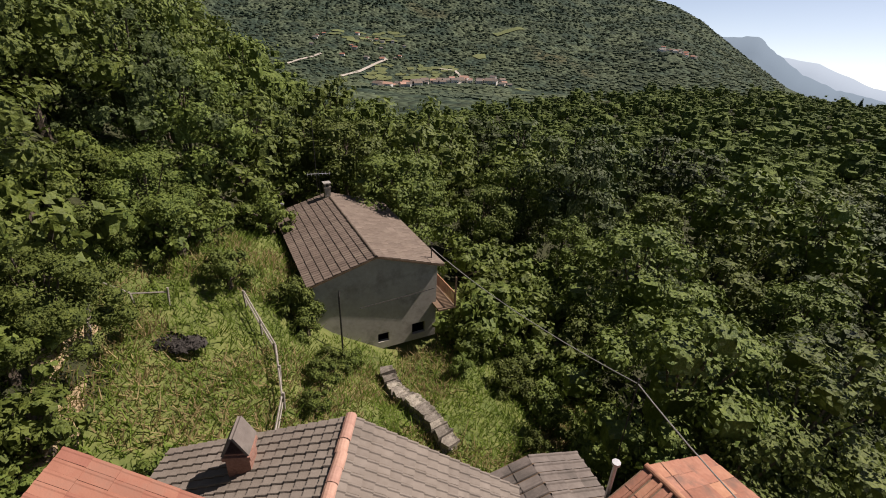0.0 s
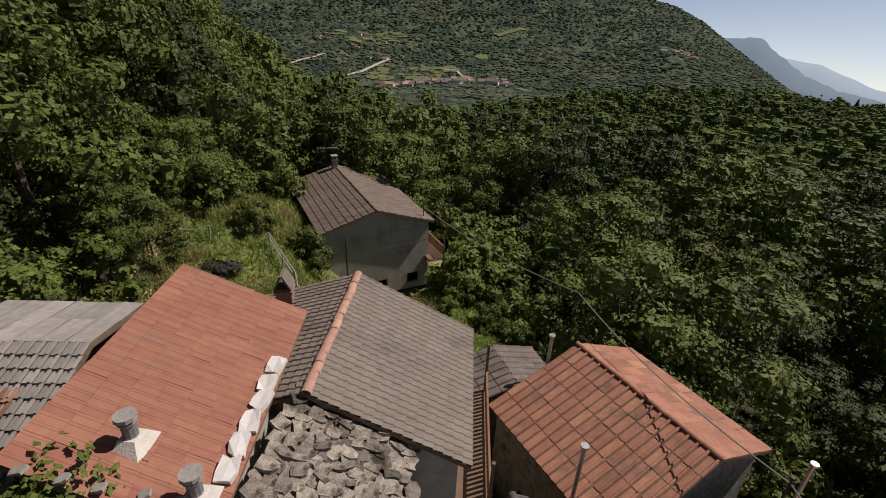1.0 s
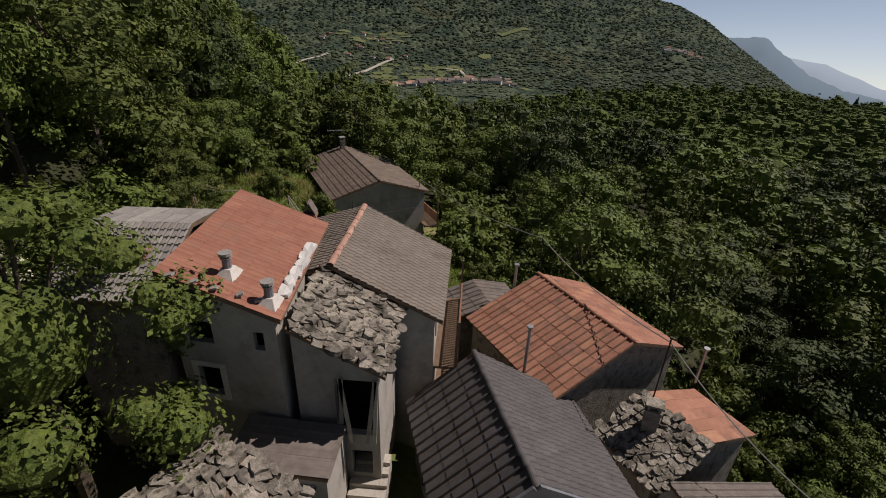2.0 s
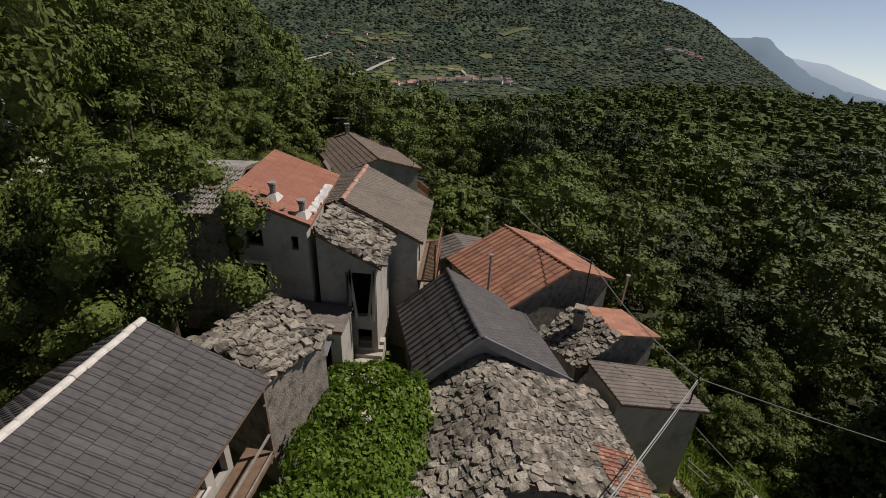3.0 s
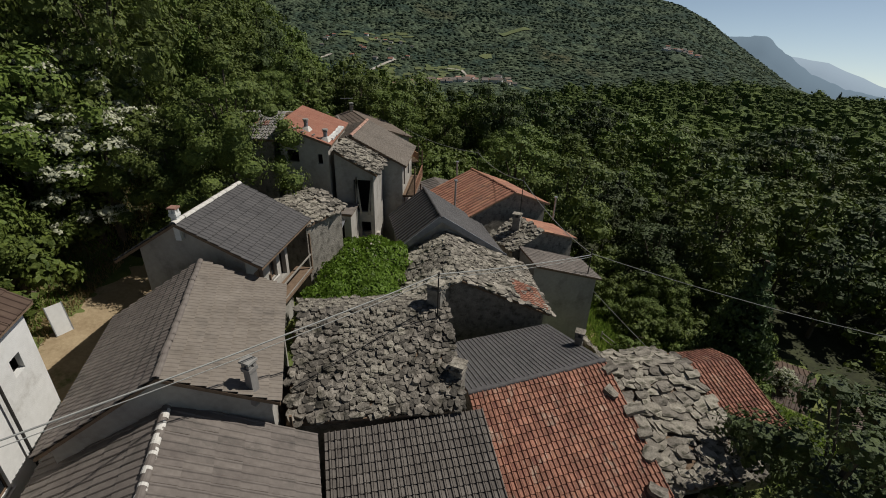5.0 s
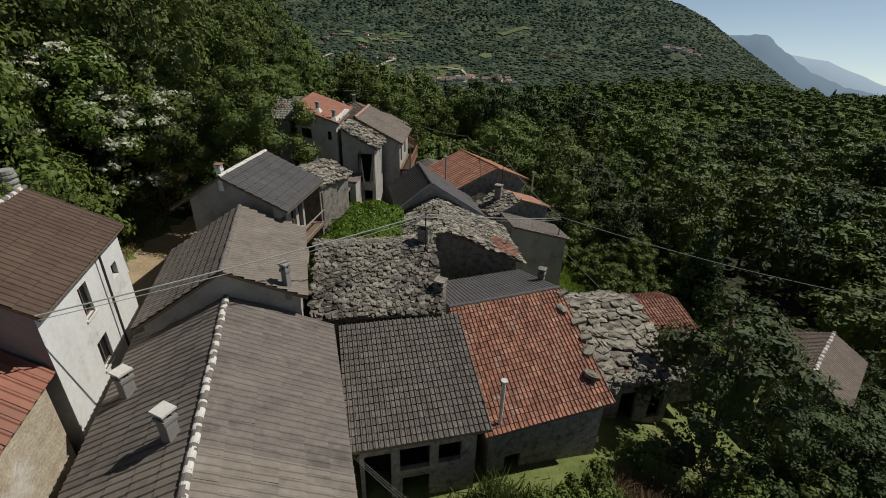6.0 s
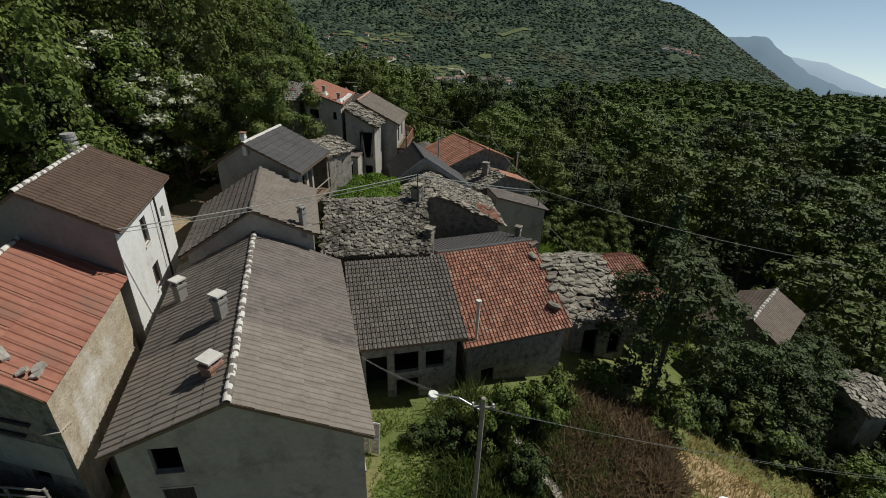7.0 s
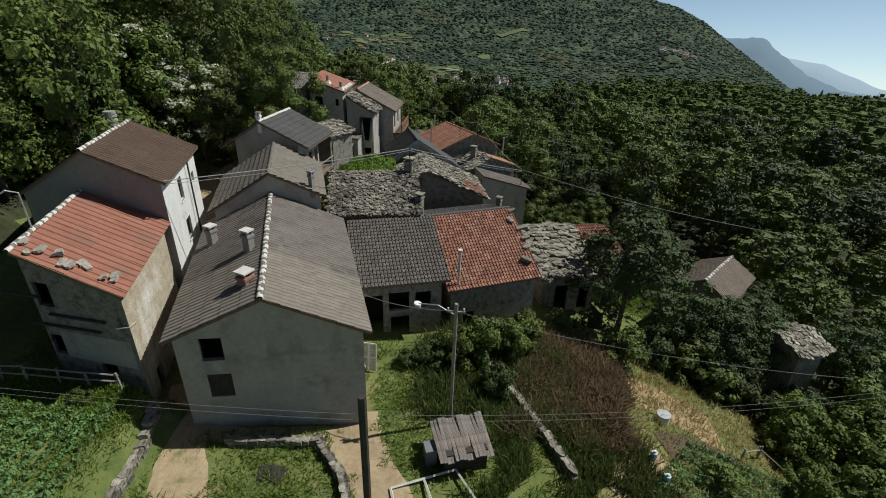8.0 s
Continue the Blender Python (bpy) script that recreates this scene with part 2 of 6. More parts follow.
def wooded_slope():
    """Far forest: crowns a few metres across as dark and light cells with relief; bluish haze is put into the colours.
    """
    m = bpy.data.materials.new("far_forest")
    m.use_nodes = True
    n, l = m.node_tree.nodes, m.node_tree.links
    b = n["Principled BSDF"]
    b.inputs["Roughness"].default_value, b.inputs["Specular IOR Level"].default_value = 0.95, 0.1
    tc, cell, tone, rock = n.new("ShaderNodeTexCoord"), n.new("ShaderNodeTexVoronoi"), n.new("ShaderNodeTexNoise"), n.new("ShaderNodeTexNoise")
    cell.inputs["Scale"].default_value = 0.075
    tone.inputs["Scale"].default_value, tone.inputs["Detail"].default_value = 0.012, 8
    rock.inputs["Scale"].default_value, rock.inputs["Detail"].default_value = 0.0035, 6
    for t in (cell, tone, rock):
        l.new(tc.outputs["Object"], t.inputs["Vector"])
    shade, mix, range_, over, hsv = n.new("ShaderNodeMapRange"), n.new("ShaderNodeMix"), n.new("ShaderNodeMapRange"), n.new("ShaderNodeMix"), n.new("ShaderNodeHueSaturation")
    mix.data_type = over.data_type = "RGBA"
    mix.inputs[6].default_value, mix.inputs[7].default_value = (0.036, 0.056, 0.040, 1), (0.078, 0.100, 0.060, 1)
    shade.inputs["From Min"].default_value, shade.inputs["From Max"].default_value = 0.40, 0.62
    l.new(tone.outputs["Fac"], shade.inputs["Value"]), l.new(shade.outputs[0], mix.inputs[0])
    range_.inputs["From Min"].default_value, range_.inputs["From Max"].default_value = 0.60, 0.72
    over.inputs[7].default_value = (0.085, 0.085, 0.045, 1)
    l.new(rock.outputs["Fac"], range_.inputs["Value"]), l.new(range_.outputs[0], over.inputs[0]), l.new(mix.outputs[2], over.inputs[6])
    value = n.new("ShaderNodeMapRange")
    value.inputs["To Min"].default_value, value.inputs["To Max"].default_value = 0.45, 1.55
    l.new(cell.outputs["Color"], value.inputs["Value"]), l.new(value.outputs[0], hsv.inputs["Value"]), l.new(over.outputs[2], hsv.inputs["Color"])
    l.new(hsv.outputs[0], b.inputs["Base Color"])
    bump = n.new("ShaderNodeBump")
    bump.inputs["Strength"].default_value, bump.inputs["Distance"].default_value = 1.0, 9.0
    bump.invert = True
    l.new(cell.outputs["Distance"], bump.inputs["Height"]), l.new(bump.outputs[0], b.inputs["Normal"])
    return m


MOUNTAIN = wooded_slope()
SLOPE_LEAF = material("slope_leaves", (0.046, 0.068, 0.042), (0.102, 0.126, 0.066), 0.006, 0.95, island=0.22)


# ---- helpers for building ----
def empty(name, m, label, category, group="", kind=""):
    ob = new(name)
    ob.matrix_world = m
    return tagged(ob, label, category, group, kind)


def mesh_of(name, verts, faces, mat):
    me = bpy.data.meshes.new(name)
    me.from_pydata([tuple(v) for v in verts], [], faces)
    me.materials.append(mat)
    me.update()
    return me


def part(name, data, parent, label="", kind=""):
    ob = new(name, data)
    ob.parent = parent
    return tagged(ob, label, kind=kind)


def prism(points, top):
    """Verts and faces of a solid between two rings of points."""
    n = len(points)
    return list(points) + list(top), [tuple(range(n - 1, -1, -1)), tuple(range(n, 2 * n))] + [(i, (i + 1) % n, n + (i + 1) % n, n + i) for i in range(n)]


def joined(pieces):
    verts, faces = [], []
    for v, f in pieces:
        k = len(verts)
        verts += v
        faces += [tuple(i + k for i in q) for q in f]
    return verts, faces


def block(x0, x1, y0, y1, z0, z1):
    return prism([(x0, y0, z0), (x1, y0, z0), (x1, y1, z0), (x0, y1, z0)], [(x0, y0, z1), (x1, y0, z1), (x1, y1, z1), (x0, y1, z1)])


# ---- ground ----
def smooth(a, b, x):
    t = min(1.0, max(0.0, (x - a) / (b - a)))
    return t * t * (3 - 2 * t)


SLOPE_X = (-60, -30, -14, -9, -4, 0, 6, 12, 21, 27, 35, 50, 100, 200, 340, 600)
SLOPES = (
    (-70, (6, 5, 4.6, 4.45, 4.3, 3.9, 3.6, 3.4, 2.2, -0.5, -5, -9, -12, -16, -20, -30)),
    (-30, (8, 7, 5.2, 5, 4.8, 4.2, 3.5, 3, 1.8, -1, -5, -9, -12, -16, -20, -30)),
    (-8, (12, 11, 8.6, 8.1, 7.6, 6.6, 4.5, 2, -1.8, -4, -6.5, -9, -12, -16, -20, -30)),
    (20, (13, 13, 11.4, 8.6, 5, 3.5, 0.3, -2, -5, -7, -9, -10, -11, -14, -20, -30)),
    (70, (2, 0, -3, -3.5, -4, -4, -4, -4, -5, -6, -7, -8, -11, -13, -22, -36)),
    (200, (-30, -30, -30, -30, -30, -30, -30, -30, -30, -30, -29, -28, -25, -22, -30, -44)),
    (400, (-66, -62, -60, -59, -58, -56, -54, -52, -51, -50, -49, -48, -38, -30, -40, -70)),
    (560, (-130, -130, -130, -130, -130, -130, -130, -130, -130, -130, -130, -130, -130, -120, -110, -110)),
)


def ground_height(x, y):
    rows = [np.interp(x, SLOPE_X, r) for _, r in SLOPES]
    z = float(np.interp(y, [k for k, _ in SLOPES], rows))
    foot = -15 - 0.17 * max(0.0, y - 10) - 0.10 * max(0.0, -20 - y)
    yard = smooth(-28, -21, y) * (1 - smooth(-12, -4, y))
    foot -= 3.8 * yard
    z -= 0.8 * yard * smooth(-8, -12, x)
    if x < foot:
        z += 58 * (1 - math.exp(-0.0125 * (foot - x))) * (1 - smooth(140, 330, y)) * (0.45 + 0.55 * smooth(-55, -10, y))
    z += 1.75 * smooth(-3.5, -4.4, x) * smooth(-16.5, -14.5, x) * smooth(-38.3, -39.0, y)
    z -= 1.9 * smooth(7.0, 2.0, math.hypot(x + 5.5, y - 20.8))
    return z + 0.35 * noise.noise((x * 0.08, y * 0.08, 0)) + 0.10 * noise.noise((x * 0.5, y * 0.5, 3))


def sheet(name, xs, ys, height, mat, label, category, kind="structure"):
    verts = [(x, y, height(x, y)) for y in ys for x in xs]
    n = len(xs)
    faces = [(j * n + i, j * n + i + 1, (j + 1) * n + i + 1, (j + 1) * n + i) for j in range(len(ys) - 1) for i in range(n - 1)]
    ob = new(name, mesh_of(name, verts, faces, mat))
    for p in ob.data.polygons:
        p.use_smooth = True
    return tagged(ob, label, category, kind=kind)


XS = [-400, -300, -220, -160, -120, -90, -70, -55] + [-45 + i for i in range(0, 96)] + [55, 60, 70, 85, 105, 130, 160, 200, 260, 340, 450, 600]
YS = [-120, -100, -85, -75] + [-65 + i for i in range(0, 111)] + [50, 56, 64, 75, 90, 110, 135, 165, 200, 240, 290, 350, 400, 420, 450, 500, 560, 640]
ground = sheet("ground", XS, YS, ground_height, SOIL, "sloping grassy ground with dry earth patches round the village", "ground")


def strip(name, centre, half, mat, label, category, lift=0.03, step=0.5, kind="structure"):
    """A band of ground cover along a line of points, laid just over the ground."""
    pts = []
    for a, b in zip(centre, centre[1:]):
        n = max(1, int(math.dist(a, b) / step))
        pts += [(a[0] + (b[0] - a[0]) * k / n, a[1] + (b[1] - a[1]) * k / n) for k in range(n)]
    pts.append(centre[-1])
    verts, faces = [], []
    cols = 7
    for k, p in enumerate(pts):
        q, o = pts[min(k + 1, len(pts) - 1)], pts[max(k - 1, 0)]
        d = Vector((q[0] - o[0], q[1] - o[1])).normalized()
        for c in range(cols):
            w = half * (2 * c / (cols - 1) - 1) * (1 + 0.25 * noise.noise((k * 0.3, c * 9.0, half)))
            x, y = p[0] + d.y * w, p[1] - d.x * w
            edge = 0.0 if c in (0, cols - 1) else lift
            verts.append((x, y, ground_height(x, y) + edge + (0.0 if edge else -0.02)))
        if k:
            for c in range(cols - 1):
                i = (k - 1) * cols + c
                faces.append((i, i + 1, i + cols + 1, i + cols))
    ob = new(name, mesh_of(name, verts, faces, mat))
    return tagged(ob, label, category, kind=kind)


# ---- roof coverings ----
def tile_mesh(name, cw, rl, roll, gap, mat, lip=0.028):
    """One roof tile: a flat pan with a roll at one side and a lip at its lower edge. x across, y down the slope."""
    prof = [(0, 0.012), (0.07 * cw, 0.012 + roll), (0.24 * cw, 0.012 + roll), (0.34 * cw, 0.014), (cw - gap, 0.010)]
    verts = [(x, 0, z) for x, z in prof] + [(x, rl * 1.04, z + lip) for x, z in prof] + [(x, rl * 1.04, z - 0.02) for x, z in prof]
    n = len(prof)
    faces = [(i, i + 1, n + i + 1, n + i) for i in range(n - 1)] + [(n + i, n + i + 1, 2 * n + i + 1, 2 * n + i) for i in range(n - 1)]
    return mesh_of(name, verts, faces, mat)


def slab_mesh(rng, mat):
    """One rough stone slab of unit size, with uneven corners."""
    ring = []
    for x, y in ((0, 0.0), (0.5, -0.03), (1, 0.0), (1.02, 0.6), (0.95, 1.0), (0.5, 1.06), (0.06, 1.0), (-0.02, 0.5)):
        ring.append((x + rng.uniform(-0.11, 0.11), y + rng.uniform(-0.11, 0.11)))
    top = [(x, y, 1 + rng.uniform(-0.25, 0.25)) for x, y in ring]
    v, f = prism([(x, y, 0) for x, y in ring], top)
    return mesh_of("stone_slab", v, f, mat)


def cover(top, style, a, along, down, length, width, mat, rng, limit=150, mirror=False):
    """Lay a slope: a is its upper corner at the front, along runs with the ridge, down runs to the eave."""
    normal = along.cross(down).normalized()
    if normal.z < 0:
        normal = -normal
    # u runs across the tiles so that (across, down, normal) is right-handed
    across = down.cross(normal).normalized()
    start = a if across.dot(along) > 0 else a + along * length
    base = Matrix(((across.x, down.x, normal.x, start.x), (across.y, down.y, normal.y, start.y), (across.z, down.z, normal.z, start.z), (0, 0, 0, 1)))
    if style[0] == "slab":
        pool = [slab_mesh(rng, mat) for _ in range(9)]
        rl = style[1]
        placed, y, row = [], -0.05, 0
        while y < width - rl * 0.4:
            x = -0.12 - rng.uniform(0, 0.2)
            while x < length - 0.1:
                w = rng.uniform(0.32, 0.85) * style[2]
                d = rl * rng.uniform(1.25, 1.75)
                placed.append((x, y + rng.uniform(-0.07, 0.07), w * 1.05, d))
                x += w
            y += rl
        order = sorted(placed, key=lambda p: abs(p[0] - length / 2) + p[1] * 0.2)
        rest = []
        for k, (x, y, w, d) in enumerate(order):
            th = rng.uniform(0.03, 0.12) * (1.6 if rng.random() < 0.12 else 1)
            m = base @ Matrix.Translation((x, y, 0.02 + rng.uniform(0, 0.03))) @ Euler((0.11 + rng.uniform(-0.07, 0.12), rng.uniform(-0.14, 0.14), rng.uniform(-0.5, 0.5))).to_matrix().to_4x4() @ Matrix.Diagonal((w, d, th, 1))
            me = rng.choice(pool)
            if k < limit:
                ob = part("stone_slab", me, top)
                ob.matrix_basis = m
            else:
                rest.append(([m @ v.co for v in me.vertices], [tuple(p.vertices) for p in me.polygons]))
        if rest:
            part("slab_rest", mesh_of("slab_rest", *joined(rest), mat), top, kind="stuff")
        return
    _, cw, rl, roll, gap, *more = style
    me = tile_mesh("roof_tile", cw, rl, roll, gap, mat, *more)
    nx, ny = max(1, round(length / cw)), max(1, round(width / rl))
    sx, sy = length / (nx * cw), width / (ny * rl)
    tv = np.array([v.co for v in me.vertices])
    tf = [tuple(p.vertices) for p in me.polygons]
    left, verts, faces, k = limit, [], [], 0
    for i in range(nx):
        for j in range(ny):
            lift = rng.uniform(0, 0.012)
            if left > 0 and (i * 7 + j * 3) % 4 == 0:
                left -= 1
                ob = part("roof_tile", me, top)
                ob.matrix_basis = base @ Matrix.Translation((i * cw * sx, j * rl * sy, 0.004 + lift)) @ Matrix.Rotation(rng.uniform(-0.02, 0.02), 4, "Z") @ Matrix.Diagonal((sx, sy, 1, 1))
                continue
            v = tv * (sx, sy, 1) + (i * cw * sx, j * rl * sy, 0.004 + lift)
            verts.append(v)
            faces += [tuple(n + k for n in f) for f in tf]
            k += len(tv)
    if verts:
        v = np.concatenate(verts)
        b = np.array(base)
        v = v @ b[:3, :3].T + b[:3, 3]
        part("tile_rest", mesh_of("tile_rest", v.tolist(), faces, mat), top, kind="stuff")


CONCRETE = ("tile", 0.30, 0.36, 0.045, 0.012)
SEAMED_LOW = ("tile", 0.46, 0.80, 0.05, 0.04)
COURSED = ("tile", 0.32, 0.92, 0.035, 0.014, 0.03)
GRID = ("tile", 0.25, 0.30, 0.03, 0.012, 0.045)
BANDED = ("tile", 0.27, 0.55, 0.03, 0.01, 0.05)
PANTILE = ("tile", 0.24, 0.34, 0.06, 0.02, 0.05)
ROUGH = ("slab", 0.24, 0.52)
ORANGE_ROWS = ("tile", 0.40, 1.1, 0.06, 0.05, 0.02)
RIBS = ("tile", 0.22, 0.48, 0.024, 0.008, 0.095)
FINE_ROUGH = ("slab", 0.2, 0.42)
SHEET = ("tile", 0.35, 1.6, 0.012, 0.004)
SMOOTH = ("tile", 0.6, 1.2, 0.010, 0.004)


def half_round(name, r, length, mat, ring=None):
    verts, faces = [], []
    for y, s in ((0, 1.0), (length, 0.94)):
        for i in range(7):
            a = math.pi * i / 6
            verts.append((r * s * math.cos(a), y, r * s * math.sin(a) * 0.8))
    faces = [(i, i + 1, 8 + i, 7 + i) for i in range(6)]
    me = mesh_of(name, verts, faces, mat)
    if ring:
        me.materials.append(ring)
    return me


# ---- walls with openings ----
def wall_panel(width, height, holes, depth=0.26):
    """A wall face in the xz plane, facing -y, with rectangular holes (x0, x1, z0, z1) and their reveals."""
    xs = sorted({0.0, width, *(v for h in holes for v in h[:2])})
    zs = sorted({0.0, height, *(v for h in holes for v in h[2:4])})
    verts, faces = [], []

    def quad(*ps):
        k = len(verts)
        verts.extend(ps)
        faces.append((k, k + 1, k + 2, k + 3))
    for x0, x1 in zip(xs, xs[1:]):
        for z0, z1 in zip(zs, zs[1:]):
            cx, cz = (x0 + x1) / 2, (z0 + z1) / 2
            if not any(h[0] < cx < h[1] and h[2] < cz < h[3] for h in holes):
                quad((x0, 0, z0), (x1, 0, z0), (x1, 0, z1), (x0, 0, z1))
    for x0, x1, z0, z1, *_ in holes:
        quad((x0, 0, z0), (x0, 0, z1), (x0, depth, z1), (x0, depth, z0))
        quad((x1, 0, z1), (x1, 0, z0), (x1, depth, z0), (x1, depth, z1))
        quad((x0, 0, z1), (x1, 0, z1), (x1, depth, z1), (x0, depth, z1))
        quad((x0, 0, z0), (x0, depth, z0), (x1, depth, z0), (x1, 0, z0))
    return verts, faces


def fill_opening(top, place, hole, depth=0.26):
    """What stands in a hole: a window with frame and panes, a door, or a box painted near-black for the unlit inside.
    """
    x0, x1, z0, z1, kind = hole
    w, h = x1 - x0, z1 - z0
    if kind == "window":
        f = 0.07
        frame_v = joined([block(x0, x0 + f, depth - 0.09, depth - 0.02, z0, z1), block(x1 - f, x1, depth - 0.09, depth - 0.02, z0, z1), block(x0 + f, x1 - f, depth - 0.09, depth - 0.02, z0, z0 + f), block(x0 + f, x1 - f, depth - 0.09, depth - 0.02, z1 - f, z1), block((x0 + x1) / 2 - 0.03, (x0 + x1) / 2 + 0.03, depth - 0.085, depth - 0.025, z0 + f, z1 - f)])
        win = part("window", mesh_of("window", *frame_v, WOOD), top)
        win.matrix_basis = place
        part("pane", mesh_of("pane", *block(x0 + f, x1 - f, depth - 0.06, depth - 0.045, z0 + f, z1 - f), GLASS), win)
        sill = part("sill", mesh_of("sill", *block(x0 - 0.1, x1 + 0.1, -0.08, 0.05, z0 - 0.07, z0), MORTAR), win)
    elif kind == "door":
        door = part("door", mesh_of("door", *joined([block(x0 + k * w / 4 + 0.008, x0 + (k + 1) * w / 4 - 0.008, depth - 0.06, depth - 0.02, z0, z1) for k in range(4)]), WOOD), top)
        door.matrix_basis = place
        part("handle", mesh_of("handle", *block(x1 - 0.16, x1 - 0.12, depth - 0.12, depth - 0.06, z0 + h * 0.45, z0 + h * 0.5), ZINC), door)
    elif kind == "shutter":
        shut = part("shutter", mesh_of("shutter", *joined([block(x0 + k * w / 6 + 0.006, x0 + (k + 1) * w / 6 - 0.006, 0.08, 0.12, z0, z1) for k in range(6)]), DARK_WOOD), top, "closed dark wooden shutter")
        shut.matrix_basis = place
        rim = part("surround", mesh_of("surround", *joined([block(x0 - 0.1, x0, -0.02, 0.03, z0 - 0.1, z1 + 0.1), block(x1, x1 + 0.1, -0.02, 0.03, z0 - 0.1, z1 + 0.1), block(x0, x1, -0.02, 0.03, z1, z1 + 0.1), block(x0, x1, -0.02, 0.03, z0 - 0.1, z0)]), PLASTER), top)
        rim.matrix_basis = place
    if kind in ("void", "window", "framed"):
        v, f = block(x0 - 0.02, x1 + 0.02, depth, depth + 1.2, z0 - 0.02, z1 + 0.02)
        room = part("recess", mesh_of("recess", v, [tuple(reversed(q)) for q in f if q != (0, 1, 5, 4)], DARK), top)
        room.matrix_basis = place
    if kind == "framed":
        b = 0.2
        sur = part("surround", mesh_of("surround", *joined([block(x0 - b, x0, -0.04, 0.03, z0 - b, z1 + b), block(x1, x1 + b, -0.04, 0.03, z0 - b, z1 + b), block(x0, x1, -0.04, 0.03, z1, z1 + b), block(x0, x1, -0.04, 0.03, z0 - b, z0)]), MORTAR), top, "white painted window surround")
        sur.matrix_basis = place


GLASS = bpy.data.materials.new("window_glass")
GLASS.use_nodes = True
_g = GLASS.node_tree.nodes["Principled BSDF"]
_g.inputs["Base Color"].default_value = (0.03, 0.035, 0.04, 1)
_g.inputs["Roughness"].default_value = 0.08
_g.inputs["Transmission Weight"].default_value = 0.6
houses = {}
plan = {}


# ---- houses ----
def house(key, label, front, rear, zr, wr, zer, wl, zel, zg, tile, style, wall, over=0.35, thick=0.14, holes={}, caps=None, seed=1, limit=120, wall_for={}, gable_over=None, skew=0.0, left=None, name="house", newer=None):
    """A house under a ridge from front to rear; wr and wl: the slopes' widths to the right and left in plan."""
    rng = random.Random(seed)
    f, r = Vector(front), Vector(rear)
    u = (r - f).normalized()
    length = (r - f).length
    turn = math.atan2(-u.x, u.y)
    top = empty(name, Matrix.Translation((f.x, f.y, zg)) @ Matrix.Rotation(turn, 4, "Z"), label, "house")
    houses[key] = top
    plan[key] = (length, wl, wr, skew)
    h, hr, hl = zr - zg, zer - zg, zel - zg
    go = over if gable_over is None else gable_over
    y0, y1 = go, length - over
    xr, xl = (wr - over if wr > over else 0.0), -(wl - over if wl > over else 0.0)
    zxr = (h + (hr - h) * (xr / wr) if wr else h) - thick
    zxl = (h + (hl - h) * (-xl / wl) if wl else h) - thick
    low = min(zxr, zxl)
    sides = {
        "front": (Matrix.Translation((xl, y0, 0)), xr - xl, low),
        "right": (Matrix.Translation((xr, y0, 0)) @ Matrix.Rotation(radians(90), 4, "Z"), y1 - y0, zxr),
        "rear": (Matrix.Translation((xr, y1, 0)) @ Matrix.Rotation(radians(180), 4, "Z"), xr - xl, low),
        "left": (Matrix.Translation((xl, y1, 0)) @ Matrix.Rotation(radians(-90), 4, "Z"), y1 - y0, zxl),
    }
    for side, (place, w, tall) in sides.items():
        mine = holes.get(side, [])
        verts, faces = wall_panel(w, tall, mine)
        if side in ("front", "rear"):
            k = len(verts)
            peak = -xl if side == "front" else xr
            za, zb = (zxl, zxr) if side == "front" else (zxr, zxl)
            ring = [(0, low), (w, low)] + ([(w, zb)] if zb > low + 0.01 else []) + ([(peak, h - thick)] if 0.01 < peak < w - 0.01 else []) + ([(0, za)] if za > low + 0.01 else [])
            if len(ring) > 2:
                verts += [(x, 0, z) for x, z in ring]
                faces.append(tuple(range(k, k + len(ring))))
        ob = part("wall", mesh_of("wall", verts, faces, wall_for.get(side, wall)), top)
        ob.matrix_basis = place
        for hole in mine:
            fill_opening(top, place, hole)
    for side, w, ze in ((1, wr, hr), (-1, wl, hl)):
        if w > 0.05:
            a = [(0, 0, h), (side * w, 0, ze), (side * w, length, ze), (0, length, h)]
            b = [(x, y, z - thick) for x, y, z in a]
            v, fc = prism(b, a)
            if side < 0:
                fc = [tuple(reversed(q)) for q in fc]
            part("roof_deck", mesh_of("roof_deck", v, fc, WOOD), top)
            down = Vector((side * w, 0, ze - h))
            own = (tile, style) if side > 0 or left is None else left
            runs = [(0.0, length, own[0])] if newer is None else [(0.0, newer[0], newer[1]), (newer[0], length - newer[0], own[0])]
            for begin, run, mat in runs:
                cover(top, own[1], Vector((0, begin, h)), Vector((0, 1, 0)), down.normalized(), run, down.length, mat, rng, limit)
    if caps:
        mat, size = caps[:2]
        pool = [half_round("ridge_cap", size, 0.42, m) for m in caps[2:] or (mat,)]
        n = int(length / (0.38 if len(pool) == 1 else 0.27))
        for k in range(n):
            ob = part("ridge_cap", pool[k % len(pool)], top)
            ob.matrix_basis = Matrix.Translation((rng.uniform(-0.015, 0.015), k * length / n - 0.02, h + 0.02 + rng.uniform(0, 0.02))) @ Matrix.Rotation(rng.uniform(-0.04, 0.04), 4, "Z")
    if skew:
        # gables that stand aslant to the ridge
        for o in top.children:
            o.matrix_parent_inverse = Matrix(((1, 0, 0, 0), (skew, 1, 0, 0), (0, 0, 1, 0), (0, 0, 0, 1)))
    return top


